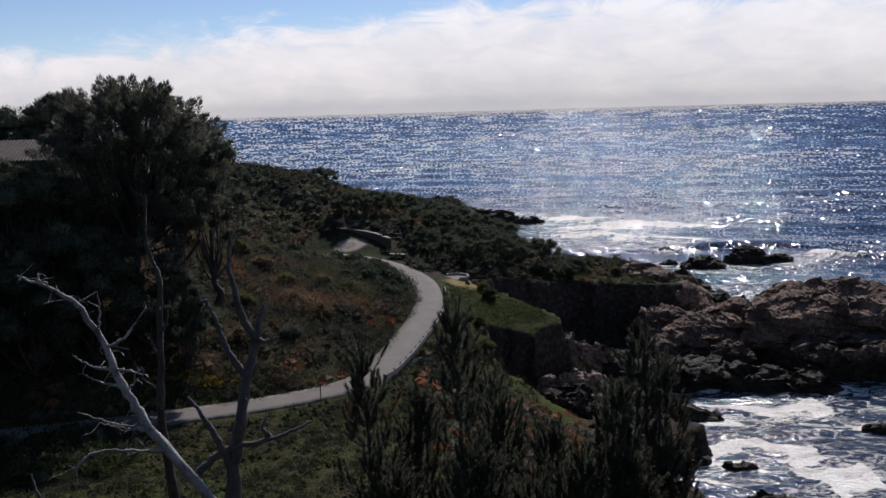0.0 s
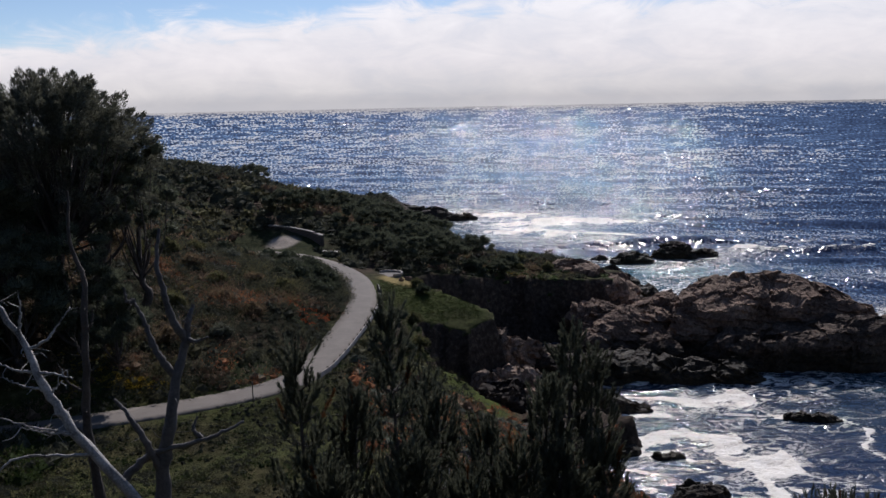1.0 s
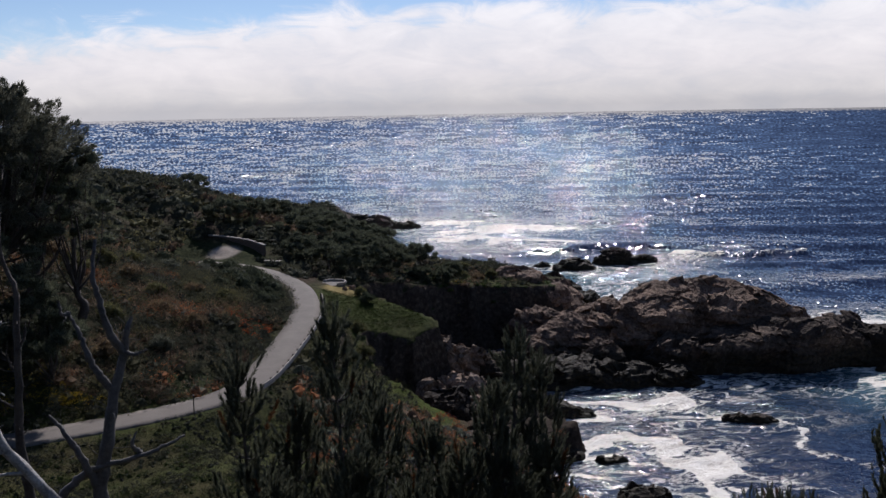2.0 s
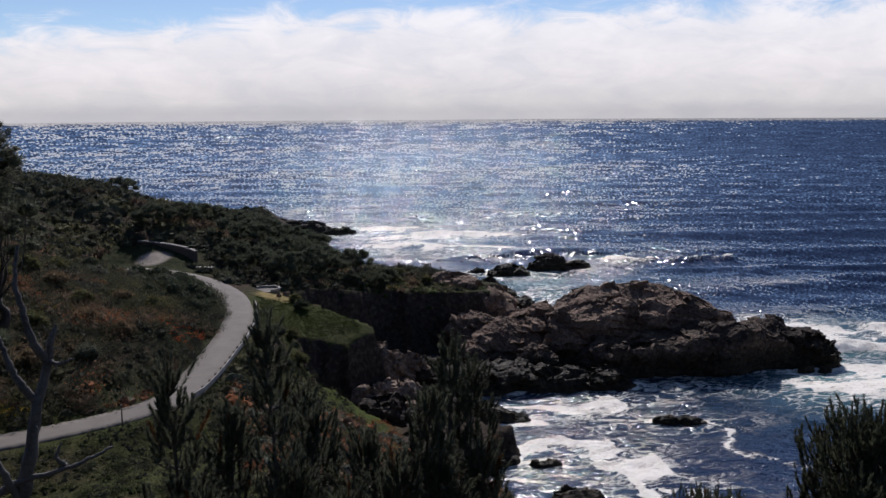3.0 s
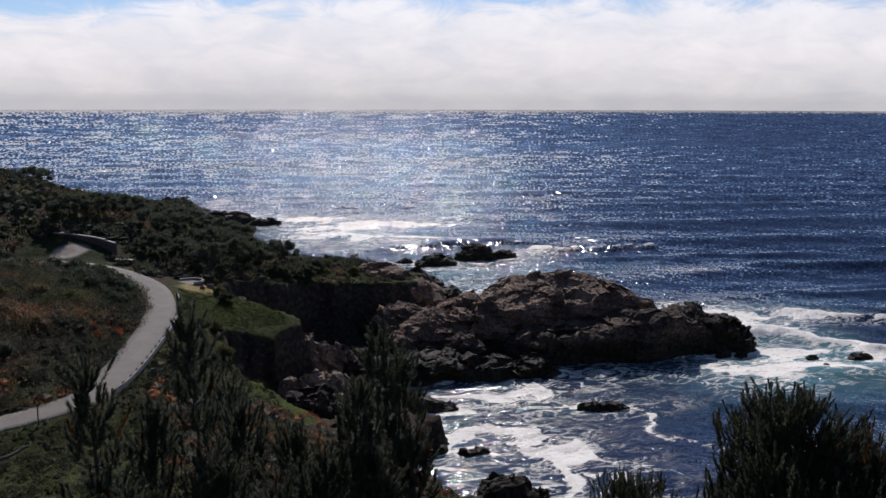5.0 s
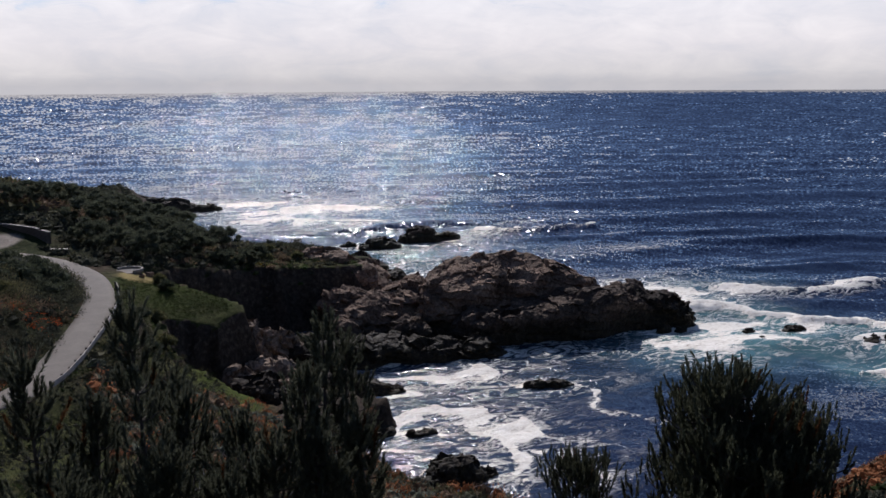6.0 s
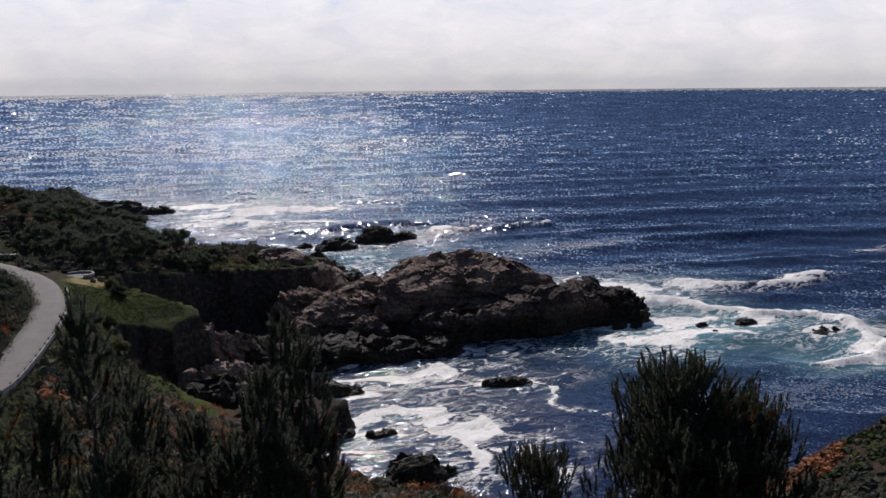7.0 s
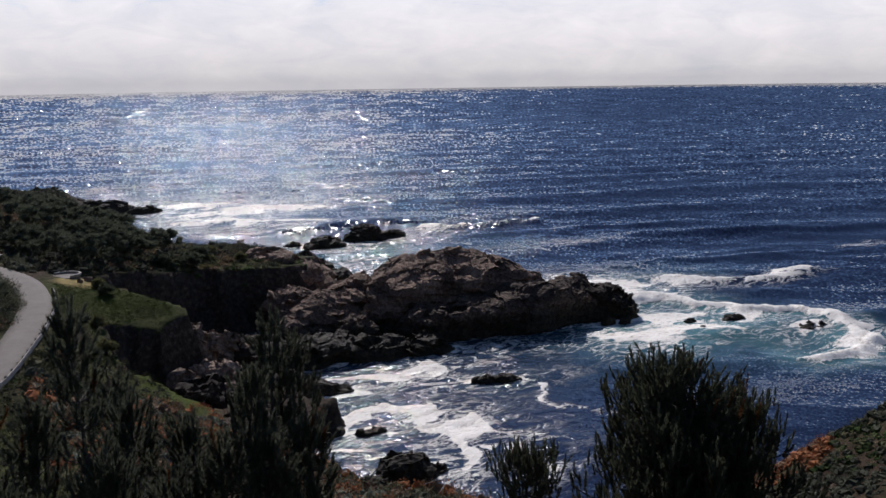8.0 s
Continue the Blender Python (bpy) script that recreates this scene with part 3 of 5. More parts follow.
def outcrop(label, blocks, mat, seed, crag=1.0, cuts=60, steep=0.4, name="sea_rock", group="rocks in the sea"):
    """One rock mass; blocks: (x, y, z, half x, half y, half z, turn, how much the top leans in x and y, how far it overhangs in y)."""
    whole = thing(name, label, "rock", group, (blocks[0][0], blocks[0][1], 0.0))
    for k, (x, y, z, hx_, hy_, hz_, turn, *tilt) in enumerate(blocks):
        v, f = crag_block((hx_, hy_, hz_), seed + 7 * k, crag, cuts, steep, tilt[:2] or (0.0, 0.0), tilt[2] if len(tilt) > 2 else 0.0)
        c, s_ = math.cos(radians(turn)), math.sin(radians(turn))
        v = np.stack([v[:, 0] * c - v[:, 1] * s_, v[:, 0] * s_ + v[:, 1] * c, v[:, 2]], 1) + np.array([x, y, z]) - np.array(whole.location)
        part("rock_block", mesh_of("rock_block", v, f, mat, False), whole)
    return blocks


ROCKS = []
ROCKS += outcrop("tall tan granite sea rock with a rounded weathered top",
                 [(48, 117.6, 0, 7.0, 7.4, 8.7, -8, 0.10, 0.13, -3.4), (56, 117.2, 0, 7.4, 7.2, 9.0, -12, -0.08, 0.14, -3.4), (63.5, 115, 0, 5.6, 5.6, 7.4, 15, -0.16, 0.10, -1.6), (43, 120, 0, 3.6, 5, 6.4, 20, 0.1, 0.1)],
                 ROCK, 1, 0.95, 84, 0.17)
ROCKS += outcrop("long low ledge of dark granite in front of the tall rock",
                 [(49.5, 108.0, -0.2, 6.2, 4.2, 4.3, -4, 0.05, 0.05, -1.4), (57.5, 107.6, 0, 6.6, 4.6, 4.8, -6, 0.04, 0.06, -1.5), (65.6, 108.2, 0, 6.6, 5.2, 5.3, 4, -0.03, 0.06, -1.5), (71.5, 109, 0, 5.2, 4.8, 4.8, -10, -0.06, 0.05, -1.2)],
                 DARK_SHADED_ROCK, 40, 0.95, 74, 0.16)
ROCKS += outcrop("dark wet granite tip of the rock ledge in surf",
                 [(76, 108.6, 0, 4.8, 4.0, 4.3, 12, -0.02, 0.06, -0.8), (77.6, 105.6, -0.3, 3.6, 2.4, 3.2, -14, -0.12, 0.1)], WET_ROCK, 70, 1.0, 54)
ROCKS += outcrop("sunlit tan granite saddle joining the headland to the rocks",
                 [(35.5, 117.2, 0, 7.2, 8.0, 4.3, 12, 0.03, 0.30), (40.5, 121.5, 0, 5.0, 5.6, 5.6, -15, 0.02, 0.14), (31.2, 113.4, -0.2, 4.2, 4.6, 2.9, 30, 0.0, 0.16), (38.2, 111.4, -0.3, 4.4, 3.0, 3.2, 8, 0.0, 0.12), (31.4, 122.0, 0, 3.6, 4.0, 6.0, 0, 0.0, 0.1),
                  (41.6, 113.6, 0, 2.0, 2.6, 5.2, 20, 0.0, 0.1)],
                 ROCK, 100, 1.1, 62, 0.7)
ROCKS += outcrop("rounded brown rocky end of the headland", [(32.5, 134.5, 1.5, 7.4, 7.4, 7.6, 20, -0.16, 0.04), (38.5, 136.5, 0.5, 5.4, 6.2, 5.6, 0, -0.2, 0.0)], ROCK, 140, 0.8, 50, 0.75)
ROCKS += outcrop("dark wet granite shelf at the foot of the rocks",
                 [(24, 106.2, -0.2, 5.6, 3.6, 3.2, 4), (32, 105.6, -0.3, 6.4, 3.6, 2.5, -4, -0.02, 0.08), (41, 103.0, -0.4, 7.4, 2.6, 2.0, -8, -0.06, 0.08)], WET_ROCK, 160, 0.9, 48)
ROCKS += outcrop("pale broken rock ridge at the end of the green spur",
                 [(14.4, 104.6, 0.6, 1.8, 1.3, 6.6, -10, -0.35, 0.0), (16.8, 105.0, 0, 1.8, 1.2, 5.6, 4, -0.25, 0.0), (19.2, 105.4, 0, 1.7, 1.2, 4.6, 5, -0.2, 0.0), (16.2, 99.6, 0, 3.0, 1.6, 3.0, -12, -0.2, 0.1), (19, 99.0, 0, 2.4, 1.4, 2.2, 5), (12.6, 95.2, 0.4, 2.4, 1.3, 3.2, -20, -0.2, 0.1), (17.2, 92.6, 0, 2.6, 1.2, 2.6, 0, -0.15, 0.1)], DRY_ROCK, 180, 0.8, 38)
ROCKS += outcrop("low dark wet rocks running out from the shore", [(22.6, 94.0, 0, 6, 2.8, 2.7, 6, -0.16, 0.05), (28, 93.4, -0.3, 3.4, 1.6, 1.1, -6, -0.12, 0)], WET_ROCK, 200, 0.7, 42, 0.8)
ROCKS += outcrop("dark broken rocks at the head of the cove", [(18, 88.5, 0.3, 3.5, 2.6, 3.0, 10, -0.1, 0), (13, 89.5, 0.8, 3.2, 2.4, 4.0, 30), (21.5, 87.5, 0, 3, 2.0, 1.8, -10, -0.2, 0)], WET_ROCK, 430, 0.8, 38)
ROCKS += outcrop("low dark wet rock spit beside churned foam", [(16, 80.6, 0.1, 6.5, 3.2, 3.2, 6, -0.22, 0.05), (22, 81.0, -0.2, 3.6, 1.7, 1.1, 4, -0.14, 0)], WET_ROCK, 220, 0.6, 42, 0.8)
ROCKS += outcrop("dark wet pointed rock standing in foam", [(27.6, 68.6, -0.2, 2.6, 1.9, 2.3, 10, 0.06, 0), (24.8, 67.8, -0.3, 2.2, 1.5, 1.1, 0, 0.16, 0), (29.6, 68.2, -0.3, 1.8, 1.4, 1.2, 20, -0.2, 0)], WET_ROCK, 240, 0.55, 40, 0.95)
ROCKS += outcrop("flat weedy rock awash in the cove", [(47.6, 87.6, -0.3, 3.2, 0.8, 0.75, -18)], WET_ROCK, 260, 0.35, 32)
ROCKS += outcrop("small weedy rock awash in foam", [(28.2, 79.6, -0.35, 1.7, 0.8, 0.6, 0)], WET_ROCK, 270, 0.3, 25)
ROCKS += outcrop("black offshore rock with surf around it", [(56, 181.5, -0.3, 4.2, 2.2, 2.2, -8, -0.1, 0), (52, 180.5, -0.4, 2.2, 1.6, 1.3, 10)], WET_ROCK, 280, 0.7, 34, 0.9)
ROCKS += outcrop("jagged black offshore rock with surf around it", [(66.5, 185.5, -0.3, 4.4, 2.6, 3.2, -6), (72.5, 186, -0.4, 4.0, 2.0, 1.7, 10, -0.15, 0), (63, 185, -0.3, 2.2, 1.8, 2.0, 0)], WET_ROCK, 300, 0.8, 36, 0.9)
ROCKS += outcrop("low black offshore rock almost awash", [(48.6, 185, -0.3, 2.0, 1.0, 0.9, 0)], WET_ROCK, 320, 0.4, 22)
ROCKS += outcrop("low black reef off the wooded point", [(7, 281, -0.3, 8, 2.6, 2.2, -4), (16, 278, -0.4, 6, 2.0, 1.3, 4)], WET_ROCK, 330, 0.8, 32, 0.9)
ROCKS += outcrop("low black reef below the wooded point", [(17, 259, 0, 7, 3.0, 2.6, 6), (24.5, 256.5, -0.3, 5, 2.2, 1.6, 0)], WET_ROCK, 350, 0.8, 32, 0.9)
ROCKS += outcrop("dark rocks at the foot of the headland", [(43.5, 157, 0, 4.0, 4.4, 3.0, 10), (46.5, 148, -0.2, 3.2, 3.2, 2.0, 30)], WET_ROCK, 370, 0.8, 32)
ROCKS += outcrop("small wet rocks at the rock tip in surf", [(74.6, 102.2, -0.2, 1.2, 0.7, 0.8, 10), (77, 101.4, -0.3, 0.9, 0.6, 0.6, 0)], WET_ROCK, 390, 0.25, 19)
ROCKS += outcrop("dark wet rock among breakers", [(92.4, 95.0, -0.3, 2.0, 0.9, 0.8, 0), (85.6, 96.8, -0.3, 1.2, 0.6, 0.5, 10), (84, 92.8, -0.3, 1.3, 0.6, 0.5, 0)], WET_ROCK, 400, 0.3, 19)
ROCKS += outcrop("dark rock lifting the breaking wave", [(99, 86.5, -0.4, 2.6, 1.4, 0.75, 0)], WET_ROCK, 410, 0.4, 22)


# ---- sea: one sheet out to the horizon, finer near the shore, with real swell ----
az = np.radians(axis([(-180, -60, 6), (-60, -32, 1.0), (-32, 58, 0.18), (58, 180.1, 4)]))
dip = np.radians(np.concatenate([np.linspace(60, 27.5, 14), np.linspace(27.4, 4.0, 300), np.linspace(3.95, 0.492, 60)]))
reach = EYE / np.tan(dip)
AZ, RR = [q.ravel() for q in np.meshgrid(az, reach)]
SX, SY = RR * np.sin(AZ), RR * np.cos(AZ)
to_shore = -shore_distance(SX, SY)
to_rock = np.full(len(SX), 1e9)
for bx, by, bz, hx_, hy_, hz_, turn, *tilt in ROCKS:
    c, h = (bx, by), (hx_, hy_)
    ca, sa = math.cos(radians(-turn)), math.sin(radians(-turn))
    lx, ly = (SX - c[0]) * ca - (SY - c[1]) * sa, (SX - c[0]) * sa + (SY - c[1]) * ca
    k = np.hypot(lx / h[0], ly / h[1])
    to_rock = np.minimum(to_rock, (k - 1) * min(h[0], h[1]) * 1.3)
edge = np.minimum(np.abs(to_shore), to_rock)
wild = fbm(flat(SX, SY, 0.05), 4)
streaks = fbm(np.stack([SX * 0.03, SY * 0.13, np.zeros(len(SX))], 1), 4)


WX = SX + 3.5 * fbm(flat(SX, SY, 0.11), 4)
WY = SY + 2.6 * fbm(flat(SX + 71, SY, 0.11), 4)


def blot(x, y, rx, ry, turn=0.0):
    ca, sa = math.cos(radians(-turn)), math.sin(radians(-turn))
    lx, ly = (WX - x) * ca - (WY - y) * sa, (WX - x) * sa + (WY - y) * ca
    return np.exp(-((lx / rx) ** 2 + (ly / ry) ** 2))


def stream(points, half):
    """A torn ribbon of foam along a line."""
    return np.exp(-(line_distance(WX, WY, curve_through(points, 30)) / half) ** 2)


BREAKER = [(80, 109), (85, 112), (91.4, 110.7), (95.5, 104.3), (100, 96.7), (105.1, 91.4), (103.3, 83.7), (97.9, 76.5), (89, 76)]
OUTER = [(100, 120), (106.7, 114.2), (115.3, 112), (128.4, 113.7)]
CREST = [(86, 190.5), (94, 189), (102, 188), (113, 188)]
lace = np.clip((ridged(np.stack([WX * 0.10, WY * 0.24, np.zeros(len(SX))], 1), 4, 0.6) + 0.5) / 1.7, 0, 1)
foam = 0.24 * np.exp(-np.maximum(edge, 0) / 1.5)
# thin foam, torn into lace
foam += 0.17 * blot(38, 71, 10, 9, -20) + 0.07 * blot(30, 82, 12, 9) + 0.05 * blot(46, 88, 16, 12) + 0.16 * blot(40, 96, 10, 3.5, -8) + 0.16 * blot(56, 99.5, 12, 2.4, -4)
foam += 0.30 * blot(83, 97, 14, 9, -20) + 0.22 * blot(72, 92, 12, 6, -25) + 0.26 * blot(88, 118, 20, 8, -10) + 0.18 * blot(100, 84, 8, 6)
foam += 0.30 * blot(40, 240, 16, 22, -20) + 0.26 * blot(33, 268, 22, 9) + 0.24 * blot(62, 247, 22, 7, 4) + 0.20 * blot(58, 215, 18, 7)
foam += 0.26 * blot(62, 181, 17, 6) + 0.20 * blot(84, 190, 14, 5) + 0.22 * blot(60, 150, 18, 14, 30) + 0.22 * blot(82, 131, 14, 5, -10)
foam = foam * (0.3 + 1.0 * lace) + 0.08 * wild * step(foam, 0.05, 0.3) + 0.05 * streaks * step(foam, 0.03, 0.2)
foam = np.clip(foam, 0, 0.34)
# thick cream swirling in the cove
swirl = 1.15 * stream([(24.5, 83.2), (28, 85.0), (31.3, 84.6), (34.0, 81.6)], 1.15) + 0.9 * stream([(33.4, 82), (33.2, 79), (35.4, 77), (39.5, 78)], 1.1) + 0.75 * stream([(36, 77), (41, 74), (43.5, 69.5)], 1.3)
swirl = swirl + 0.5 * stream([(34, 77), (35, 71), (33, 64)], 1.0) + 0.5 * stream([(38, 72), (41, 67), (40, 62)], 0.9) + 0.45 * stream([(36.5, 75), (38, 69), (36.5, 63)], 0.7) + 0.7 * stream([(19.5, 77), (23.5, 77.4), (27, 75.4)], 0.8)
swirl = swirl + 0.85 * stream([(29, 98.8), (33, 97.6), (37.1, 96.4)], 0.7) + 0.85 * stream([(37.5, 96.8), (40.5, 97.6), (43.6, 94.4)], 0.8) + 0.6 * stream([(23, 89.6), (27, 89.2), (30, 90.2)], 0.6)
swirl = swirl + 0.75 * stream([(53.4, 85), (52.9, 81.7), (52.2, 76), (54.5, 73)], 0.55)
# breakers round the rock tip and a crest farther out
swirl = swirl + 1.0 * stream(BREAKER, 1.5) + 0.34 * stream(BREAKER, 5.0) + 0.95 * stream(OUTER, 2.6) + 0.8 * stream([(80, 103), (84, 99), (92, 99.5)], 1.6) + 0.7 * stream([(70, 96), (78, 92), (88, 90)], 1.2)
swirl = swirl + 0.75 * stream(CREST, 0.9) + 0.85 * blot(104, 158, 5, 2, -20) + 0.8 * blot(160, 127, 9, 2.0, -8) + 0.7 * stream([(66, 126), (78, 128), (92, 121)], 1.8)
# and the surf off the wooded point
swirl = swirl + 0.95 * blot(34, 260, 20, 7, -8) + 0.85 * blot(56, 244, 18, 4, -10) + 0.7 * blot(42, 226, 14, 5, -10) + 0.5 * blot(14, 284, 12, 5) + 0.6 * stream([(40, 220), (52, 224), (66, 220)], 2.5)
foam = np.clip(foam + 0.46 * swirl * np.clip(0.35 + 0.8 * lace + 0.4 * wild, 0, 1.2), 0, 0.60) + 0.22
milky = np.clip(0.95 * blot(82, 93, 17, 11, -15) + 0.6 * stream(BREAKER, 5.0) + 0.45 * blot(88, 122, 20, 8) + 0.5 * blot(58, 168, 22, 16) + 0.45 * blot(40, 240, 24, 24)
                + 0.10 * np.exp(-np.maximum(edge, 0) / 5), 0, 1) * np.clip(0.8 + 0.4 * wild, 0, 1)

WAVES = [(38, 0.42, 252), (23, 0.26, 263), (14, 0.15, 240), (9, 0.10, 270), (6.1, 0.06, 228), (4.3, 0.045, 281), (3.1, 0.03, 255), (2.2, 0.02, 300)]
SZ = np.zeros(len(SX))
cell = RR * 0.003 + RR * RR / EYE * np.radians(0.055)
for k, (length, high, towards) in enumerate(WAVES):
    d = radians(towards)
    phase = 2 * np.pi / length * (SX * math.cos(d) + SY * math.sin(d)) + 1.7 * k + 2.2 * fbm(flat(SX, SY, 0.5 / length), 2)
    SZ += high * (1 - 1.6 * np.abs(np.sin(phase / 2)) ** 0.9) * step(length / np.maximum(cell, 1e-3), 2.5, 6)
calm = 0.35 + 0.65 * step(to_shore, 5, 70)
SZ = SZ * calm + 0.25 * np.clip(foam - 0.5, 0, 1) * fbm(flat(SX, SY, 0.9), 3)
# the breakers, and a few long swells
SZ += 1.0 * stream(BREAKER, 1.6) + 1.0 * stream(OUTER, 1.8) + 1.3 * stream(CREST, 1.7)
for bx, by, rx, ry, turn, high in ((60, 205, 26, 1.8, 3, 0.8), (118, 172, 26, 2.2, -10, 0.8), (128, 128, 24, 2.0, -14, 0.8), (150, 150, 30, 2.4, -16, 0.8)):
    SZ += high * blot(bx, by, rx, ry, turn)
# gust bands roughen the sea offshore
gust = np.clip(0.8 + 0.6 * streaks + 0.45 * fbm(np.stack([SX * 0.004, SY * 0.012, np.ones(len(SX))], 1), 3), 0.35, 1.6)
fade = 0.85 + 0.15 * step(to_shore, 0, 30)
far_out = 1 - 0.35 * step(to_shore, 500, 2400)
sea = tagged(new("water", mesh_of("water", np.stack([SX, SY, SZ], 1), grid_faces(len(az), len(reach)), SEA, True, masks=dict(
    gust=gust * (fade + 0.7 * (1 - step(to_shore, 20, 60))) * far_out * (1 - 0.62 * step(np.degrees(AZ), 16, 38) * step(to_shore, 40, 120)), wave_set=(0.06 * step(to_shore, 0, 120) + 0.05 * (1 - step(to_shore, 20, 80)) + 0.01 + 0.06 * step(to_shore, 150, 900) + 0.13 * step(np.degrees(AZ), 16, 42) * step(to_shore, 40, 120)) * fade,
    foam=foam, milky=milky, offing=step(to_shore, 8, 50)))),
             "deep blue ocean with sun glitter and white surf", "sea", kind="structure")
lay = sea.data.uv_layers.new(name="bearing")
corner = np.zeros(len(sea.data.loops), np.int32)
sea.data.loops.foreach_get("vertex_index", corner)
lay.data.foreach_set("uv", np.stack([np.degrees(AZ), np.degrees(np.arctan(EYE / RR))], 1)[corner].astype(np.float32).ravel())

# ---- fog bank far out over the sea, and a glowing sheet of thin mist before it ----


def sky_band(name, far, heights, mat, label):
    fa = np.radians(np.arange(-100, 131, 2.0))
    FA, FE = [q.ravel() for q in np.meshgrid(fa, np.array(heights))]
    me = mesh_of(name, np.stack([far * np.sin(FA), far * np.cos(FA), EYE + far * np.tan(np.radians(FE))], 1), grid_faces(len(fa), len(heights)), mat, True)
    uv = me.uv_layers.new(name="degrees")
    loop_v = np.zeros(len(me.loops), np.int32)
    me.loops.foreach_get("vertex_index", loop_v)
    uv.data.foreach_set("uv", np.stack([np.degrees(FA), FE], 1)[loop_v].astype(np.float32).ravel())
    return tagged(new(name, me), label, "fog", kind="structure")


sky_band("backdrop", 4500.0, [-0.6, 0, 0.5, 1, 2, 4, 6, 8, 10, 12, 14, 16, 18, 20], FOG, "bright white sea fog bank with wispy top over the horizon")
sky_band("backdrop", 3000.0, [-0.75, -0.6, -0.45, -0.2, 0.1, 0.5], MIST, "glowing sheet painted as thin pale sea mist along the horizon")

# ---- plants ----
rng = np.random.default_rng(7)


def ground_at(x, y):
    return float(ground_height(np.array([x]), np.array([y]))[0])


def shoots(bases, dirs, lengths, per, needle, rng, spread=0.55, thin=0.007):
    """Bottle-brush shoots: needles all along each axis, leaning to its tip."""
    n = len(bases)
    d = dirs / np.linalg.norm(dirs, axis=1)[:, None]
    b = np.repeat(np.arange(n), per)
    u = rng.uniform(0, 1, n * per)
    axis_d = d[b]
    rad = rng.normal(size=(n * per, 3))
    rad -= (rad * axis_d).sum(1)[:, None] * axis_d
    rad /= np.linalg.norm(rad, axis=1)[:, None]
    at = bases[b] + axis_d * (u * np.asarray(lengths)[b])[:, None]
    lean = spread * (1.15 - 0.75 * u)
    way = axis_d + rad * lean[:, None]
    return leaves(at, way, needle * rng.uniform(0.7, 1.15, n * per), thin, rng)


def pine(name, label, height, spread_m, whorls, seed, at, per=30, shoot=0.5, green=(0.100, 0.102, 0.064), tips=3, kind_group="young pines on the slope", crown_from=0.12, dome=2.0, full=8.5, girth=0.62, needle_w=0.023, needle=0.12, droop=0.16):
    """A young pine: leader, whorled limbs that curve up, and upright bottle-brush shoots."""
    g = np.random.default_rng(seed)
    t = thing(name, label, "pine tree", kind_group, at)
    lean = g.normal(0, 0.25, 2)
    stem = curve_through([(0, 0, -0.4), (0.1 * lean[0], 0.1 * lean[1], height * 0.4), (lean[0] * 0.5, lean[1] * 0.5, height * 0.75), (lean[0], lean[1], height - 0.35)], 14)
    v, f = tube(stem, np.linspace(0.10, 0.02, 14), 8, 0.08, seed)
    part("trunk", mesh_of("trunk", v, f, BARK, True), t)
    base, way, size = [], [], []
    for k in range(whorls):
        u = crown_from + (1 - crown_from) * (k + 0.6) / whorls
        i = min(int(u * 13), 12)
        p0 = stem[i] + (stem[i + 1] - stem[i]) * (u * 13 - i)
        reach_m = spread_m * (1 - u ** dome) ** 0.8 * g.uniform(0.75, 1.15) + 0.18
        for j in range(g.integers(4, 6)):
            a = 2 * np.pi * j / 5 + g.uniform(-0.4, 0.4) + k
            out = np.array([math.cos(a), math.sin(a), 0])
            r = reach_m * g.uniform(0.6, 1.15)
            rise = r * g.uniform(0.25, 0.6) + 0.15
            limb = curve_through([p0, p0 + out * r * 0.5 + (0, 0, rise * 0.25), p0 + out * r * 0.85 + (0, 0, rise * 0.65), p0 + out * r + (0, 0, rise)], 6)
            v, f = tube(limb, np.linspace(0.035, 0.010, 6), 4, 0.1, seed + j)
            part("limb", mesh_of("limb", v, f, BARK, True), t)
            for s in range(int(3 + r * full)):
                w = g.uniform(0.25, 1.0)
                q = limb[min(int(w * 5), 5)] + g.normal(0, 0.10, 3)
                side = g.normal(0, 0.35, 3) * np.array([1, 1, 0.2])
                base.append(q)
                way.append(np.array([out[0] * droop, out[1] * droop, 1.0]) + side * 0.55)
                size.append(shoot * g.uniform(0.55, 1.15))
    top = stem[-1]
    for s in range(tips):
        a = 2 * np.pi * s / max(tips, 1) + g.uniform(0, 1)
        lean_o = 0.16 if tips > 1 else 0.0
        base.append(top + np.array([math.cos(a), math.sin(a), 0]) * 0.10 * (tips > 1))
        way.append(np.array([math.cos(a) * lean_o, math.sin(a) * lean_o, 1.0]))
        size.append(shoot * g.uniform(0.9, 1.3))
    base, way, size = np.array(base), np.array(way), np.array(size)
    v, f = shoots(base, way, size, per, needle, g, girth, needle_w)
    tone = np.array(green) * g.uniform(0.7, 1.35, (len(base), 1))
    rusty = g.uniform(size=len(base)) < 0.02
    tone[rusty] = (0.10, 0.045, 0.02)
    part("crown", mesh_of("crown", v, f, NEEDLES, False, tint=np.repeat(tone, per * 3, axis=0)), t)
    return t


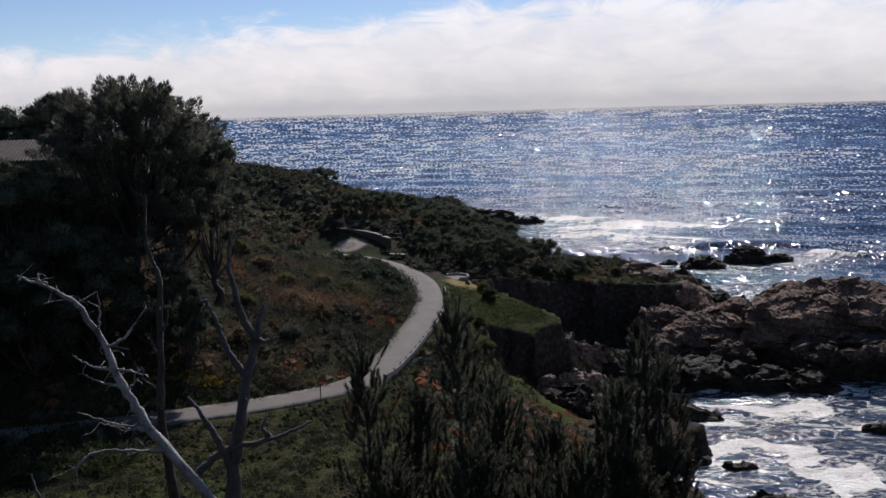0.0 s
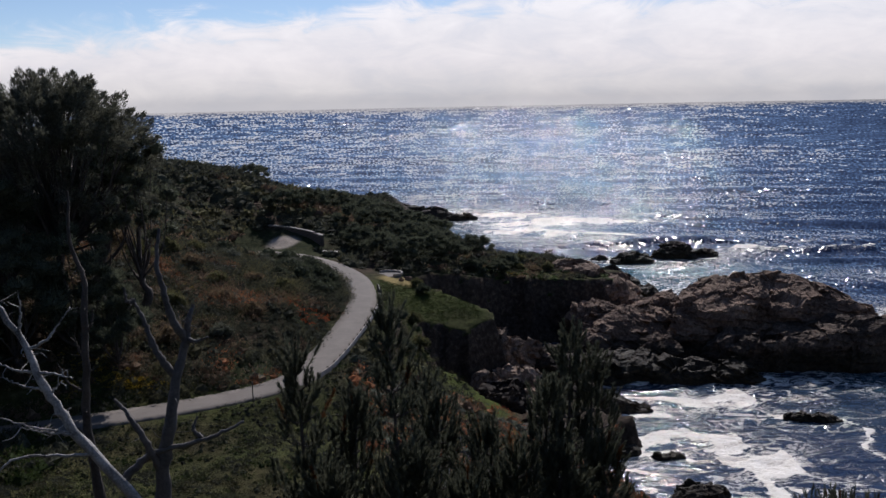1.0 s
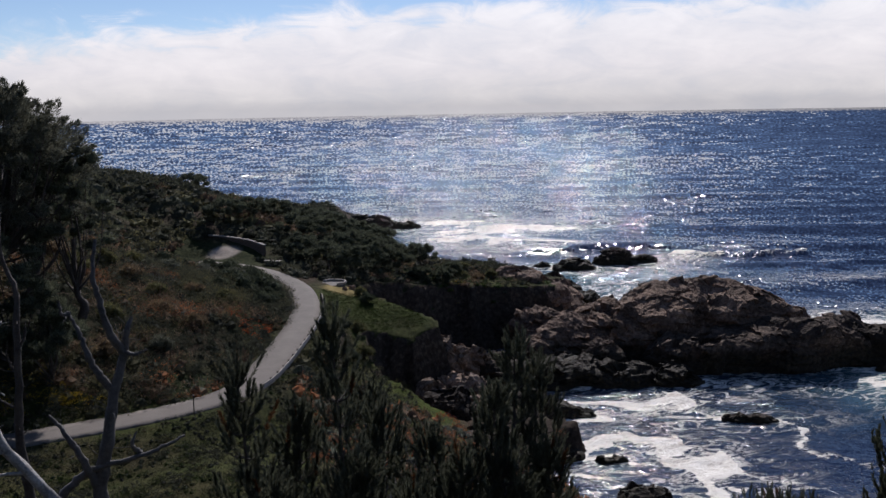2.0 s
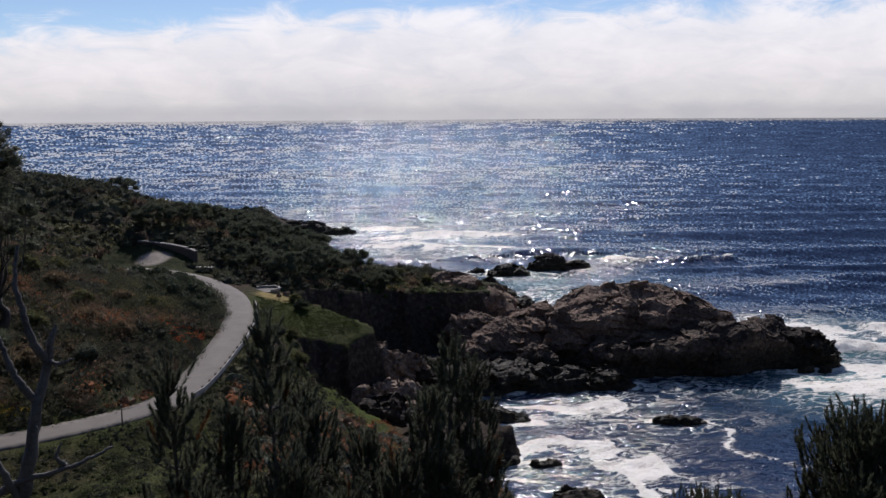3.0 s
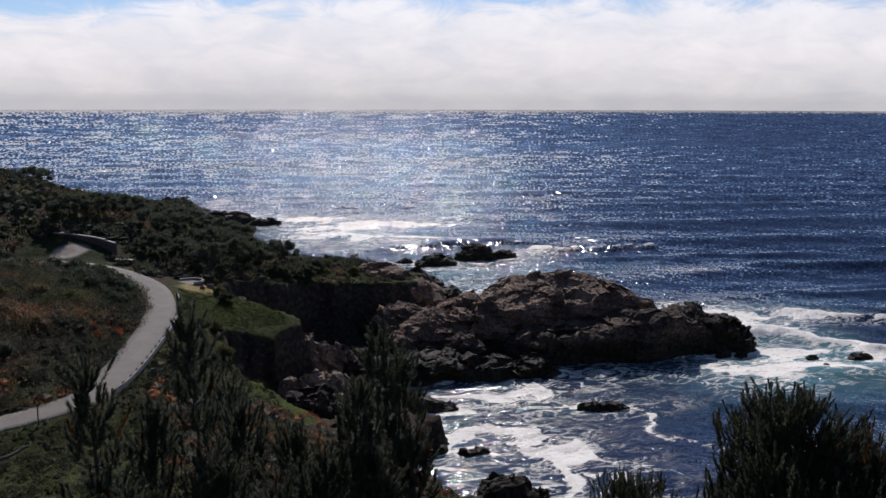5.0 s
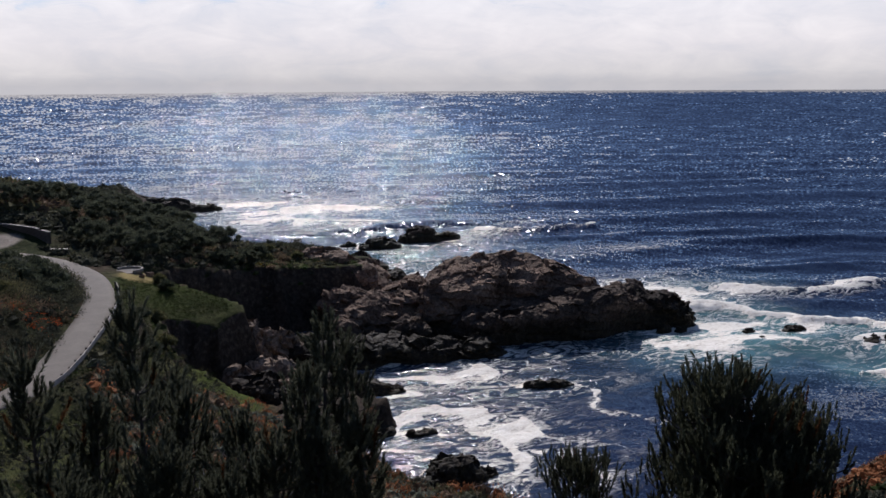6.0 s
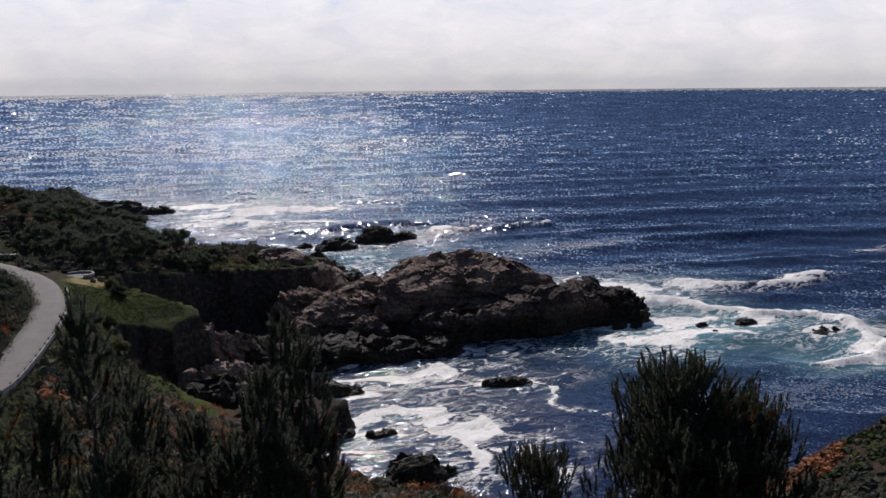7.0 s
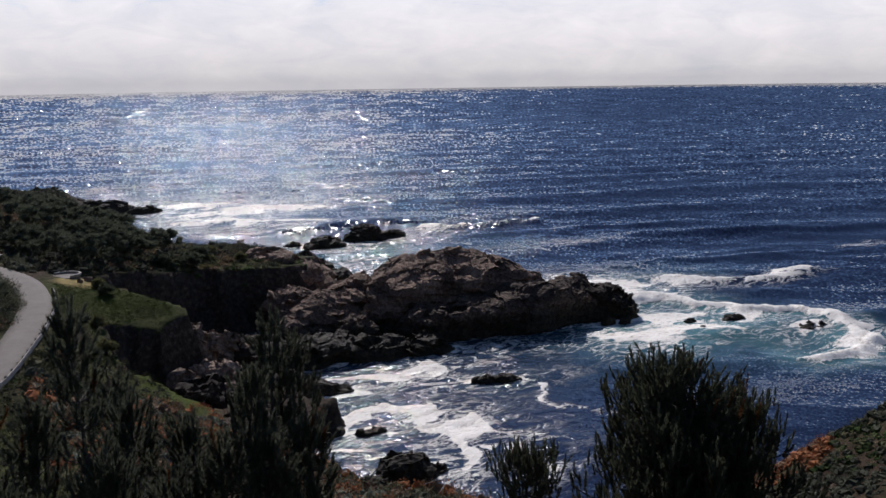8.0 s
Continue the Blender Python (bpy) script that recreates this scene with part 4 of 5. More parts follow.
# Young pines that rise from the slope below the eye: (azimuth, distance, top height, spread, whorls, tips)
PINES = [(0.9, 26.0, 29.45, 0.75, 10, 5), (-5.6, 26.0, 28.35, 0.8, 10, 3), (12.8, 30.0, 27.35, 1.2, 11, 3), (10.8, 27.5, 26.55, 1.04, 11, 3), (14.2, 31.0, 26.45, 1.2, 11, 2),
         (3.5, 28.0, 25.55, 1.36, 11, 4), (-2.5, 27.0, 26.25, 1.12, 11, 3), (6.8, 27.0, 25.35, 1.36, 11, 3), (0.4, 24.0, 25.55, 1.2, 11, 3), (5.4, 23.5, 24.65, 1.28, 11, 3),
         (9.1, 25.0, 25.15, 1.28, 11, 3), (-4.1, 24.0, 25.05, 1.04, 11, 3), (12.8, 26.0, 24.65, 1.36, 11, 3), (2.0, 31.0, 25.55, 1.12, 11, 3), (15.6, 29.0, 23.85, 1.04, 11, 2)]
for k, (az_d, dist, top_z, spr, wh, tips) in enumerate(PINES):
    x, y = dist * math.sin(radians(az_d)), dist * math.cos(radians(az_d))
    z0 = ground_at(x, y)
    pine("pine_tree", "dark green young pine with upright bristly shoots on the slope", top_z - z0, spr, wh, 100 + k, (x, y, z0), per=110, shoot=0.85, tips=tips, full=1.6, girth=0.85, needle=0.19, droop=0.3, needle_w=0.018, green=(0.086, 0.090, 0.066))
# the broad bushy pine on the bluff, and a small one beside it
for az_d, dist, top_z, spr, wh, seed, per, lab in ((41.6, 19.6, 29.5, 1.9, 17, 160, 44, "broad bushy dark green pine crowded with upright shoots"),
                                                   (38.4, 19.8, 28.9, 1.5, 16, 161, 44, "bushy dark green pine growing against its taller neighbour"),
                                                   (44.8, 19.8, 28.6, 1.5, 16, 163, 44, "bushy dark green pine with thick upright shoots"),
                                                   (40.4, 18.4, 28.4, 1.7, 16, 164, 44, "dense dark green pine in front of its neighbours"),
                                                   (43.2, 18.4, 28.1, 1.6, 16, 165, 44, "dense dark green pine with crowded shoots"),
                                                   (30.4, 22.0, 26.0, 1.1, 12, 162, 42, "small dark green pine with a few upright shoots")):
    x, y = dist * math.sin(radians(az_d)), dist * math.cos(radians(az_d))
    z0 = ground_at(x, y)
    pine("pine_tree", lab, top_z - z0, spr, wh, seed, (x, y, z0), per=per, tips=4, kind_group="pines on the bluff", green=(0.072, 0.076, 0.052), crown_from=0.1, dome=3.0, full=9.5, girth=0.62, needle_w=0.017)


def dead_tree(label, limbs, thick, mat, seed, twigs=14):
    """A bare tree: trunk down to the ground, broken limbs and twigs. limbs: lines from their root outwards, the trunk first."""
    g = np.random.default_rng(seed)
    trunk = list(limbs[0])
    x0, y0 = trunk[0][0] + 0.25, trunk[0][1] + 0.1
    z0 = ground_at(x0, y0)
    t = thing("dead_tree", label, "dead tree", "dead trees on the slope", (x0, y0, z0))
    org = np.array([x0, y0, z0])
    line = curve_through([np.array([x0, y0, z0 - 0.3]), (np.array([x0, y0, z0]) + trunk[0]) / 2 + (0.1, 0, 0)] + [np.array(p) for p in trunk], 40) - org
    line[2:] += g.normal(0, 0.012, (38, 3))
    v, f = tube(line, np.linspace(thick, thick * 0.16, 40) ** 1.0, 9, 0.14, seed)
    part("trunk", mesh_of("trunk", v, f, mat, True), t)
    for k, limb in enumerate(limbs[1:]):
        n = 10 + 4 * len(limb)
        ln = curve_through(limb, n) - org
        ln[1:] += g.normal(0, 0.010, (n - 1, 3))
        root = thick * (0.42 if len(limb) > 4 else 0.26 if len(limb) > 2 else 0.18)
        v, f = tube(ln, np.linspace(root, root * 0.3, n), 7, 0.16, seed + k)
        branch = part("branch", mesh_of("branch", v, f, mat, True), t)
        for s in range(2):
            q = ln[g.integers(n // 3, n)]
            way = g.normal(0, 1, 3)
            way /= np.linalg.norm(way)
            tip = q + way * g.uniform(0.12, 0.4)
            v, f = tube(curve_through([q, (q + tip) / 2 + g.normal(0, 0.03, 3), tip], 6), np.linspace(0.012, 0.004, 6), 4, 0.1, k)
            part("twig", mesh_of("twig", v, f, mat, True), branch)
    for s in range(twigs):
        q = line[g.integers(12, 39)]
        way = g.normal(0, 1, 3) + (0, 0, 0.3)
        way /= np.linalg.norm(way)
        tip = q + way * g.uniform(0.15, 0.6)
        v, f = tube(curve_through([q, (q + tip) / 2 + g.normal(0, 0.05, 3), tip], 7), np.linspace(0.014, 0.004, 7), 4, 0.1, s)
        part("twig", mesh_of("twig", v, f, mat, True), t)
    return t


dead_tree("bleached grey dead tree with bare broken branches", [
    [(-4.8, 16.3, 28.0), (-6.0, 16.3, 29.7), (-6.3, 16.3, 30.3), (-6.6, 16.3, 30.9), (-6.8, 16.4, 31.4), (-7.3, 16.5, 32.25), (-7.6, 16.5, 32.5), (-8.0, 16.5, 32.75), (-8.05, 16.5, 32.95)],
    [(-6.95, 16.45, 31.75), (-6.88, 16.4, 32.1), (-6.85, 16.4, 32.42)],
    [(-6.75, 16.4, 31.45), (-6.45, 16.4, 31.6), (-6.25, 16.5, 31.85), (-6.1, 16.6, 32.1)],
    [(-6.6, 16.35, 31.0), (-7.0, 16.2, 31.1), (-7.4, 16.2, 31.35)],
    [(-6.6, 16.3, 31.0), (-6.3, 16.2, 31.0), (-5.95, 16.2, 30.9)],
    [(-6.4, 16.3, 30.6), (-6.15, 16.2, 30.85)],
    [(-6.5, 16.3, 30.65), (-6.8, 16.1, 30.8), (-7.1, 16.0, 31.0)],
    [(-5.95, 16.3, 29.75), (-6.6, 16.1, 29.95), (-7.3, 16.0, 30.25)],
    [(-5.95, 16.3, 29.7), (-6.4, 16.1, 29.85), (-6.85, 15.9, 30.05)],
    [(-5.7, 16.3, 29.3), (-6.9, 15.8, 29.5), (-7.4, 15.7, 29.2), (-7.9, 15.7, 29.0)],
    [(-8.0, 16.5, 32.72), (-8.25, 16.4, 32.85), (-8.4, 16.4, 32.95)]], 0.13, DEAD_BARK, 31, 24)
dead_tree("dark grey dead tree forking into bare limbs", [
    [(-5.0, 18.2, 27.2), (-4.9, 18.2, 28.3), (-4.7, 18.2, 29.2), (-4.5, 18.3, 30.2), (-4.3, 18.4, 30.9), (-4.2, 18.4, 31.4), (-4.1, 18.5, 31.7)],
    [(-4.55, 18.3, 30.2), (-4.8, 18.2, 30.6), (-5.0, 18.2, 31.1), (-5.15, 18.3, 31.55), (-5.35, 18.3, 31.95)],
    [(-4.3, 18.4, 31.0), (-4.5, 18.2, 31.5), (-4.65, 18.2, 32.2), (-4.75, 18.3, 32.8), (-4.7, 18.5, 33.4)],
    [(-5.7, 18.0, 28.0), (-5.3, 18.1, 28.4), (-4.8, 18.1, 28.6), (-3.9, 18.4, 28.7), (-3.2, 18.6, 28.95)],
    [(-4.95, 18.2, 27.9), (-5.15, 18.0, 28.7), (-5.4, 18.0, 29.2), (-5.6, 18.1, 29.5), (-5.85, 18.2, 29.75)],
    [(-4.3, 18.4, 31.0), (-4.05, 18.3, 30.95), (-3.8, 18.4, 31.0)],
    [(-4.1, 18.4, 28.7), (-4.25, 18.3, 28.95), (-4.15, 18.4, 29.2)],
    [(-5.3, 18.3, 31.9), (-5.4, 18.2, 31.9), (-5.45, 18.2, 32.2)]], 0.23, GREY_BARK, 32, 18)
dead_tree("slender dark dead trunk with short twigs", [
    [(-6.6, 19.0, 27.0), (-6.7, 19.0, 28.1), (-6.75, 19.0, 29.1), (-6.65, 19.0, 30.4), (-6.6, 19.1, 31.7), (-6.6, 19.2, 32.3), (-6.85, 19.3, 33.0), (-6.8, 19.3, 34.2)],
    [(-6.7, 19.0, 29.7), (-7.0, 18.9, 29.9), (-7.25, 18.9, 30.4)],
    [(-6.65, 19.0, 30.4), (-6.8, 19.0, 30.7), (-6.85, 19.0, 31.0)],
    [(-6.6, 19.0, 31.0), (-6.45, 19.0, 31.3), (-6.4, 19.0, 31.6)]], 0.15, BARK, 33, 24)
dead_tree("short grey dead snag with stubs", [
    [(-7.5, 15.2, 27.6), (-7.65, 15.2, 28.3), (-7.85, 15.2, 28.9), (-8.0, 15.3, 29.3)],
    [(-7.7, 15.2, 28.5), (-7.55, 15.2, 28.75)]], 0.09, GREY_BARK, 34, 5)


def dead_shrub(x, y, high, seed):
    """A grey leafless shrub of thin forked stems."""
    g = np.random.default_rng(seed)
    z0 = ground_at(x, y)
    t = thing("dead_shrub", "grey leafless dead shrub among the young pines", "dead shrub", "dead shrubs below the pines", (x, y, z0))
    for k in range(9):
        a_ = g.uniform(0, 2 * np.pi)
        out = np.array([math.cos(a_), math.sin(a_), 0]) * g.uniform(0.2, 0.6) * high
        tip = out + (0, 0, high * g.uniform(0.6, 1.1))
        mid = tip * 0.5 + g.normal(0, 0.08 * high, 3)
        v, f = tube(curve_through([(0, 0, -0.1), mid, tip], 8), np.linspace(0.035, 0.008, 8), 4, 0.15, seed + k)
        stem = part("stem", mesh_of("stem", v, f, DEAD_BARK if k % 3 == 0 else GREY_BARK, True), t)
        for j in range(2):
            q = mid + (tip - mid) * g.uniform(0.1, 0.8)
            v, f = tube(curve_through([q, q + g.normal(0, 0.12 * high, 3) + (0, 0, 0.1 * high), q + g.normal(0, 0.2 * high, 3) + (0, 0, 0.25 * high)], 6), np.linspace(0.014, 0.005, 6), 4, 0.1, j)
            part("twig", mesh_of("twig", v, f, GREY_BARK, True), stem)


for k, (x, y, high) in enumerate([(3.2, 36, 5.5), (5.5, 38, 6.0), (7.4, 41, 5.5), (1.2, 40, 5.0), (9.2, 44, 5.0), (4.2, 46, 5.0), (-2.0, 37, 4.5), (11, 50, 4.5), (6.5, 55, 4.0)]):
    dead_shrub(x, y, high, 500 + k)


def crown_mesh(lobes, per, length, width, g, material_, tint=None, up=0.5, core=0.0):
    """Sprays of foliage filling flattened lobes: (centre, radii) each."""
    cs, ds, ts = [], [], []
    for c, r, *aim in lobes:
        d = g.normal(size=(per, 3))
        d /= np.linalg.norm(d, axis=1)[:, None]
        rad = g.uniform(0.25, 1.0, (per, 1)) ** 0.5
        if aim:
            # a pointed spray: narrowing along its own limb's direction
            u = g.uniform(-0.9, 1.0, (per, 1))
            cs.append(np.asarray(c) + aim[0] * u * r[0] * 1.25 + d * rad * r[0] * np.clip(0.8 - 0.65 * u, 0.12, 1.0))
            ds.append(aim[0] * 1.1 + d * 0.6)
            continue
        tuft = 1 + 0.25 * smooth_noise(d * 3.0 + g.uniform(0, 50))[:, None]
        cs.append(np.asarray(c) + d * rad * tuft * np.asarray(r))
        ds.append(d * 0.8 + np.array([0, 0, up]) + g.normal(0, 0.35, (per, 3)))
    cs, ds = np.concatenate(cs), np.concatenate(ds)
    n = len(cs)
    v, f = leaves(cs, ds, length * g.uniform(0.6, 1.3, n), width * g.uniform(0.7, 1.3, n), g)
    if core:
        # the dense inside of each clump
        ang, rise = np.meshgrid(np.arange(7) * 2 * np.pi / 7, np.radians([-80, -35, 5, 40, 80]))
        ball = np.stack([np.cos(ang) * np.cos(rise), np.sin(ang) * np.cos(rise), np.sin(rise)], -1).reshape(-1, 3)
        idx = np.arange(35).reshape(5, 7)
        quad = np.stack([idx[:-1], np.roll(idx, -1, 1)[:-1], np.roll(idx, -1, 1)[1:], idx[1:]], -1).reshape(-1, 4)
        quad = np.concatenate([quad[:, [0, 1, 2]], quad[:, [0, 2, 3]]])
        v, f = joined([(v, f)] + [(np.asarray(c) + ball * np.asarray(r) * core * g.uniform(0.7, 1.25, (35, 1)), quad) for c, r, *aim in lobes if not aim])
    if tint is not None:
        tint = np.repeat(tint, 3, axis=0)
        tint = np.concatenate([tint, np.repeat(tint.mean(0)[None], len(v) - len(tint), 0)])
    return mesh_of("crown", v, f, material_, False, tint=tint)


def cypress(label, at, height, spread_m, seed, lobes_n=26, per=260, flat_top=0.75, low=0.35, leaf=(0.55, 0.09), lean=(0.0, 0.0), group="wind-shaped cypress trees", tuft=(0.15, 0.32), rag=(0.82, 0.98), drop=2.0):
    """A coastal cypress: stout leaning trunk, spreading limbs, tufted layered crown."""
    g = np.random.default_rng(seed)
    t = thing("cypress_tree", label, "cypress tree", group, at)
    h, s = height, spread_m
    fork = np.array([0.06 * h * lean[0], 0.06 * h * lean[1], h * low])
    v, f = tube(curve_through([(0, 0, -0.5), fork * (0.5, 0.5, 0.5) + (0.05 * h * g.normal(), 0, 0), fork, fork + (lean[0] * 0.1 * h, lean[1] * 0.1 * h, h * 0.3)], 14),
                np.linspace(h * 0.03, h * 0.009, 14), 9, 0.12, seed)
    part("trunk", mesh_of("trunk", v, f, BARK, True), t)
    lobes = []
    for k in range(lobes_n):
        a = k * 2.4 + g.uniform(-0.3, 0.3)
        w = math.sqrt((k + 0.5) / lobes_n)
        r = s * w * (g.uniform(0.85, 1.1) if tuft[0] > 0.1 else g.uniform(0.72, 1.2))
        z = h * (1 - (1 - flat_top) * w ** drop * 1.6) * g.uniform(*rag) if k % 3 else h * g.uniform(low + 0.12, flat_top)
        c = np.array([math.cos(a) * r + lean[0] * z * 0.12, math.sin(a) * r + lean[1] * z * 0.12, z])
        size = s * g.uniform(*tuft)
        if tuft[0] < 0.1:
            aim = c - np.array([0, 0, h * 0.5])
            aim = aim / np.linalg.norm(aim) * np.array([1.5, 1.5, 1]) + np.array([0, 0, 0.1]) + g.normal(0, 0.35, 3)
            lobes.append((c, (size, size, size), aim / np.linalg.norm(aim)))
        else:
            lobes.append((c, (size, size, size * g.uniform(0.5, 0.8))))
        if k % 2 == 0:
            mid = (fork + c) / 2 + np.array([0, 0, -0.06 * h]) + g.normal(0, 0.03 * h, 3)
            v, f = tube(curve_through([fork * (1, 1, g.uniform(0.8, 1.15)), mid, c], 9), np.linspace(h * 0.008, h * 0.002, 9), 5, 0.1, seed + k)
            part("limb", mesh_of("limb", v, f, BARK, True), t)
    part("crown", crown_mesh(lobes, per, leaf[0], leaf[1], g, CYPRESS_LEAF if tuft[0] < 0.1 else DARK_LEAF, core=0.72), t)
    return t


# the tall cypress by the house and the dark trees massed round it
BIG = [(-28.2, 77.5, 37.9, 7.4, 61, 300, 0.82, 0.26), (-44.5, 100, 38.2, 4.4, 62, 40, 0.75, 0.3), (-22.4, 80.5, 33.8, 3.4, 63, 34, 0.7, 0.15), (-25.4, 79, 35.2, 3.6, 60, 40, 0.75, 0.2),
       (-50.5, 101, 37.0, 6.0, 64, 36, 0.75, 0.2), (-36, 70, 32.6, 5.2, 65, 32, 0.7, 0.1), (-29, 67.5, 28.2, 4.2, 66, 28, 0.65, 0.08),
       (-42, 69.5, 32.6, 5.0, 67, 32, 0.7, 0.1), (-24.5, 69.5, 27.0, 3.2, 68, 24, 0.65, 0.08), (-47.5, 71, 32.5, 5.5, 69, 30, 0.7, 0.1), (-32, 73, 32.2, 4.2, 70, 30, 0.7, 0.1),
       (-34.5, 76, 32.4, 4.6, 74, 30, 0.7, 0.1), (-38, 74, 32.5, 4.8, 71, 32, 0.7, 0.1), (-55, 98, 36.8, 5.4, 72, 28, 0.75, 0.2), (-34, 99, 35.6, 4.2, 73, 28, 0.75, 0.2),
       (-21.5, 68.6, 23.4, 2.8, 75, 24, 0.65, 0.06), (-33, 65.5, 26.0, 3.6, 76, 28, 0.65, 0.06), (-38, 63.8, 27.0, 3.8, 77, 28, 0.65, 0.06)]
for x, y, top_z, spr, seed, n, ft, low in BIG:
    z0 = ground_at(x, y)
    cypress("tall dark cypress with a ragged spreading crown" if seed < 63 else "dense dark evergreen tree in shade", (x, y, z0), top_z - z0, spr, seed, n, 340 if seed < 64 else 480, ft, low, (0.34, 0.040) if seed < 64 else (0.36, 0.045), tuft=(0.08, 0.15) if seed == 61 else (0.15, 0.32), rag=(0.90, 1.02) if seed < 64 else (0.82, 0.98), drop=3.2 if seed < 64 else 2.0,
            group="dark trees by the house")
# low wind-bent trees between the road, the headland and the point: (x, y, height, spread)
LOW = [(15.4, 131.5, 5.8, 2.7), (10.5, 148, 6.4, 3.4), (10.6, 143, 4.6, 2.6), (6.5, 155, 6.2, 3.6), (9.6, 154, 4.8, 2.8), (4.5, 123, 4.6, 3.2), (8.2, 127, 5.4, 3.0), (1, 128, 4.8, 3.2), (10.5, 137, 5.4, 3.0), (4, 136, 5.4, 3.4), (-3, 134, 4.2, 3.0), (-4, 146, 5.0, 3.4),
       (11.4, 127.5, 4.2, 2.4), (6.6, 143, 5.6, 3.2), (0, 150, 5.6, 3.6), (8.6, 162, 5.6, 3.4), (1, 164, 5.4, 3.8), (10, 172, 4.4, 3.2), (-8, 164, 4.8, 3.8), (6, 182, 4.6, 3.6), (-2, 180, 4.4, 3.8), (2, 196, 4.0, 3.6), (-6, 196, 3.4, 3.6), (6, 208, 3.2, 3.2), (-1, 214, 2.8, 3.4),
       (-25, 176, 3.0, 3.2), (-12, 155, 4.4, 3.4), (-16, 150, 4.6, 3.4), 
       (20.5, 133, 2.4, 1.8), (14.5, 126.4, 2.2, 1.8), (18.2, 127.0, 2.2, 1.8)]
for k, (x, y, h, spr) in enumerate(LOW):
    z0 = ground_at(x, y)
    cypress("small dark cypress bent by the wind" if k else "small flat-topped cypress on the grassy headland", (x, y, z0), h, spr, 200 + k, 26, 200, 0.75, 0.12 if k else 0.34,
            (0.34, 0.05), (-1.0, -0.4), "wind-bent trees on the headland", (0.13, 0.26))



def bush(label, x, y, size, tone, seed, group):
    """A rounded wild bush: short stems and a crown of a few leafy clumps."""
    g = np.random.default_rng(seed)
    z0 = ground_at(x, y)
    t = thing("bush", label, "bush", group, (x, y, z0))
    lobes = []
    for k in range(9):
        a_, r = k * 2.4 + g.uniform(-0.4, 0.4), size * 0.62 * math.sqrt(k / 8)
        c = np.array([math.cos(a_) * r, math.sin(a_) * r, size * g.uniform(0.45, 0.8) * (1.15 - 0.5 * k / 8)])
        q = size * g.uniform(0.30, 0.46)
        lobes.append((c, (q, q, q * 0.85)))
        if k % 3 == 0:
            v, f = tube(curve_through([(0, 0, -0.15), c * (0.4, 0.4, 0.5), c], 5), np.linspace(0.05, 0.015, 5) * size, 5, 0.1, seed + k)
            part("stem", mesh_of("stem", v, f, BARK, True), t)
    tint = np.array(tone) * g.uniform(0.75, 1.3, (9 * 230, 1))
    part("crown", crown_mesh(lobes, 230, 0.11 + 0.05 * size, 0.022 + 0.012 * size, g, SCRUB, tint, core=0.74), t)
    return t


SAGE_GREY, DEEP_GREEN, OLIVE_GREEN, DRY = (0.115, 0.118, 0.092), (0.062, 0.070, 0.046), (0.110, 0.105, 0.050), (0.16, 0.115, 0.072)
BUSHES = [(-16.2, 118, 1.8, SAGE_GREY), (-22, 121, 1.9, DEEP_GREEN), (-20.5, 115, 1.8, SAGE_GREY), (-23.5, 109, 1.6, OLIVE_GREEN), (-12.5, 104, 1.5, DEEP_GREEN),
          (-8.6, 113, 2.2, DEEP_GREEN), (-7.4, 106, 2.1, DEEP_GREEN), (-10.4, 108.5, 2.0, DEEP_GREEN), (-9.6, 100.5, 2.0, DEEP_GREEN), (-7.2, 96, 1.8, DEEP_GREEN), (-6.4, 101, 1.9, DEEP_GREEN), (-12.6, 112, 2.0, DEEP_GREEN), (-10.2, 118.5, 2.1, DEEP_GREEN), (-13.2, 121, 2.2, DEEP_GREEN), (-16.4, 123.4, 2.0, DEEP_GREEN), (-12.2, 116.2, 1.9, SAGE_GREY), (-10.8, 94, 1.4, OLIVE_GREEN), (-14.5, 97, 1.4, DRY), (-18, 93, 1.5, OLIVE_GREEN), (-21.5, 97.5, 1.6, DRY),
          (-16.5, 87, 1.4, DRY), (-20.2, 82.5, 1.5, OLIVE_GREEN), (-12.6, 83.5, 1.3, DRY), (-14.8, 77, 1.3, SAGE_GREY), (-18.6, 74, 1.4, DRY), (-26, 93, 2.0, OLIVE_GREEN), (-29, 97, 2.2, DRY), (-25.4, 103, 1.8, OLIVE_GREEN),
          (2.2, 88, 1.2, DEEP_GREEN), (4.0, 91.5, 1.3, OLIVE_GREEN), (1.8, 94.5, 1.2, DEEP_GREEN), (3.6, 97.6, 1.1, OLIVE_GREEN), (5.2, 106.8, 1.2, DEEP_GREEN), (4.6, 109.8, 1.0, OLIVE_GREEN), (2.0, 80, 1.3, OLIVE_GREEN), (0.2, 76, 1.2, DEEP_GREEN),
          (21.5, 131.5, 1.4, OLIVE_GREEN), (24, 130.5, 1.2, DRY), (26.5, 133, 1.2, OLIVE_GREEN), (19, 136, 1.4, DEEP_GREEN), (23, 139, 1.2, OLIVE_GREEN)]
BUSH_LABEL = {SAGE_GREY: "rounded grey-green bush on the scrub slope", DEEP_GREEN: "dense dark green bush by the road bend", OLIVE_GREEN: "olive green bush among low scrub", DRY: "dry brown bush among low scrub"}
for k, (x, y, size, tone) in enumerate(BUSHES):
    bush(BUSH_LABEL[tone], x, y, size, tone, 700 + k, "bushes on the hillside")

# ---- scrub: coats the slopes plant against plant ----


def scatter(n, x0, x1, y0, y1, keep):
    x, y = rng.uniform(x0, x1, n), rng.uniform(y0, y1, n)
    z = ground_height(x, y)
    ok = keep(x, y, z)
    return x[ok], y[ok], z[ok]


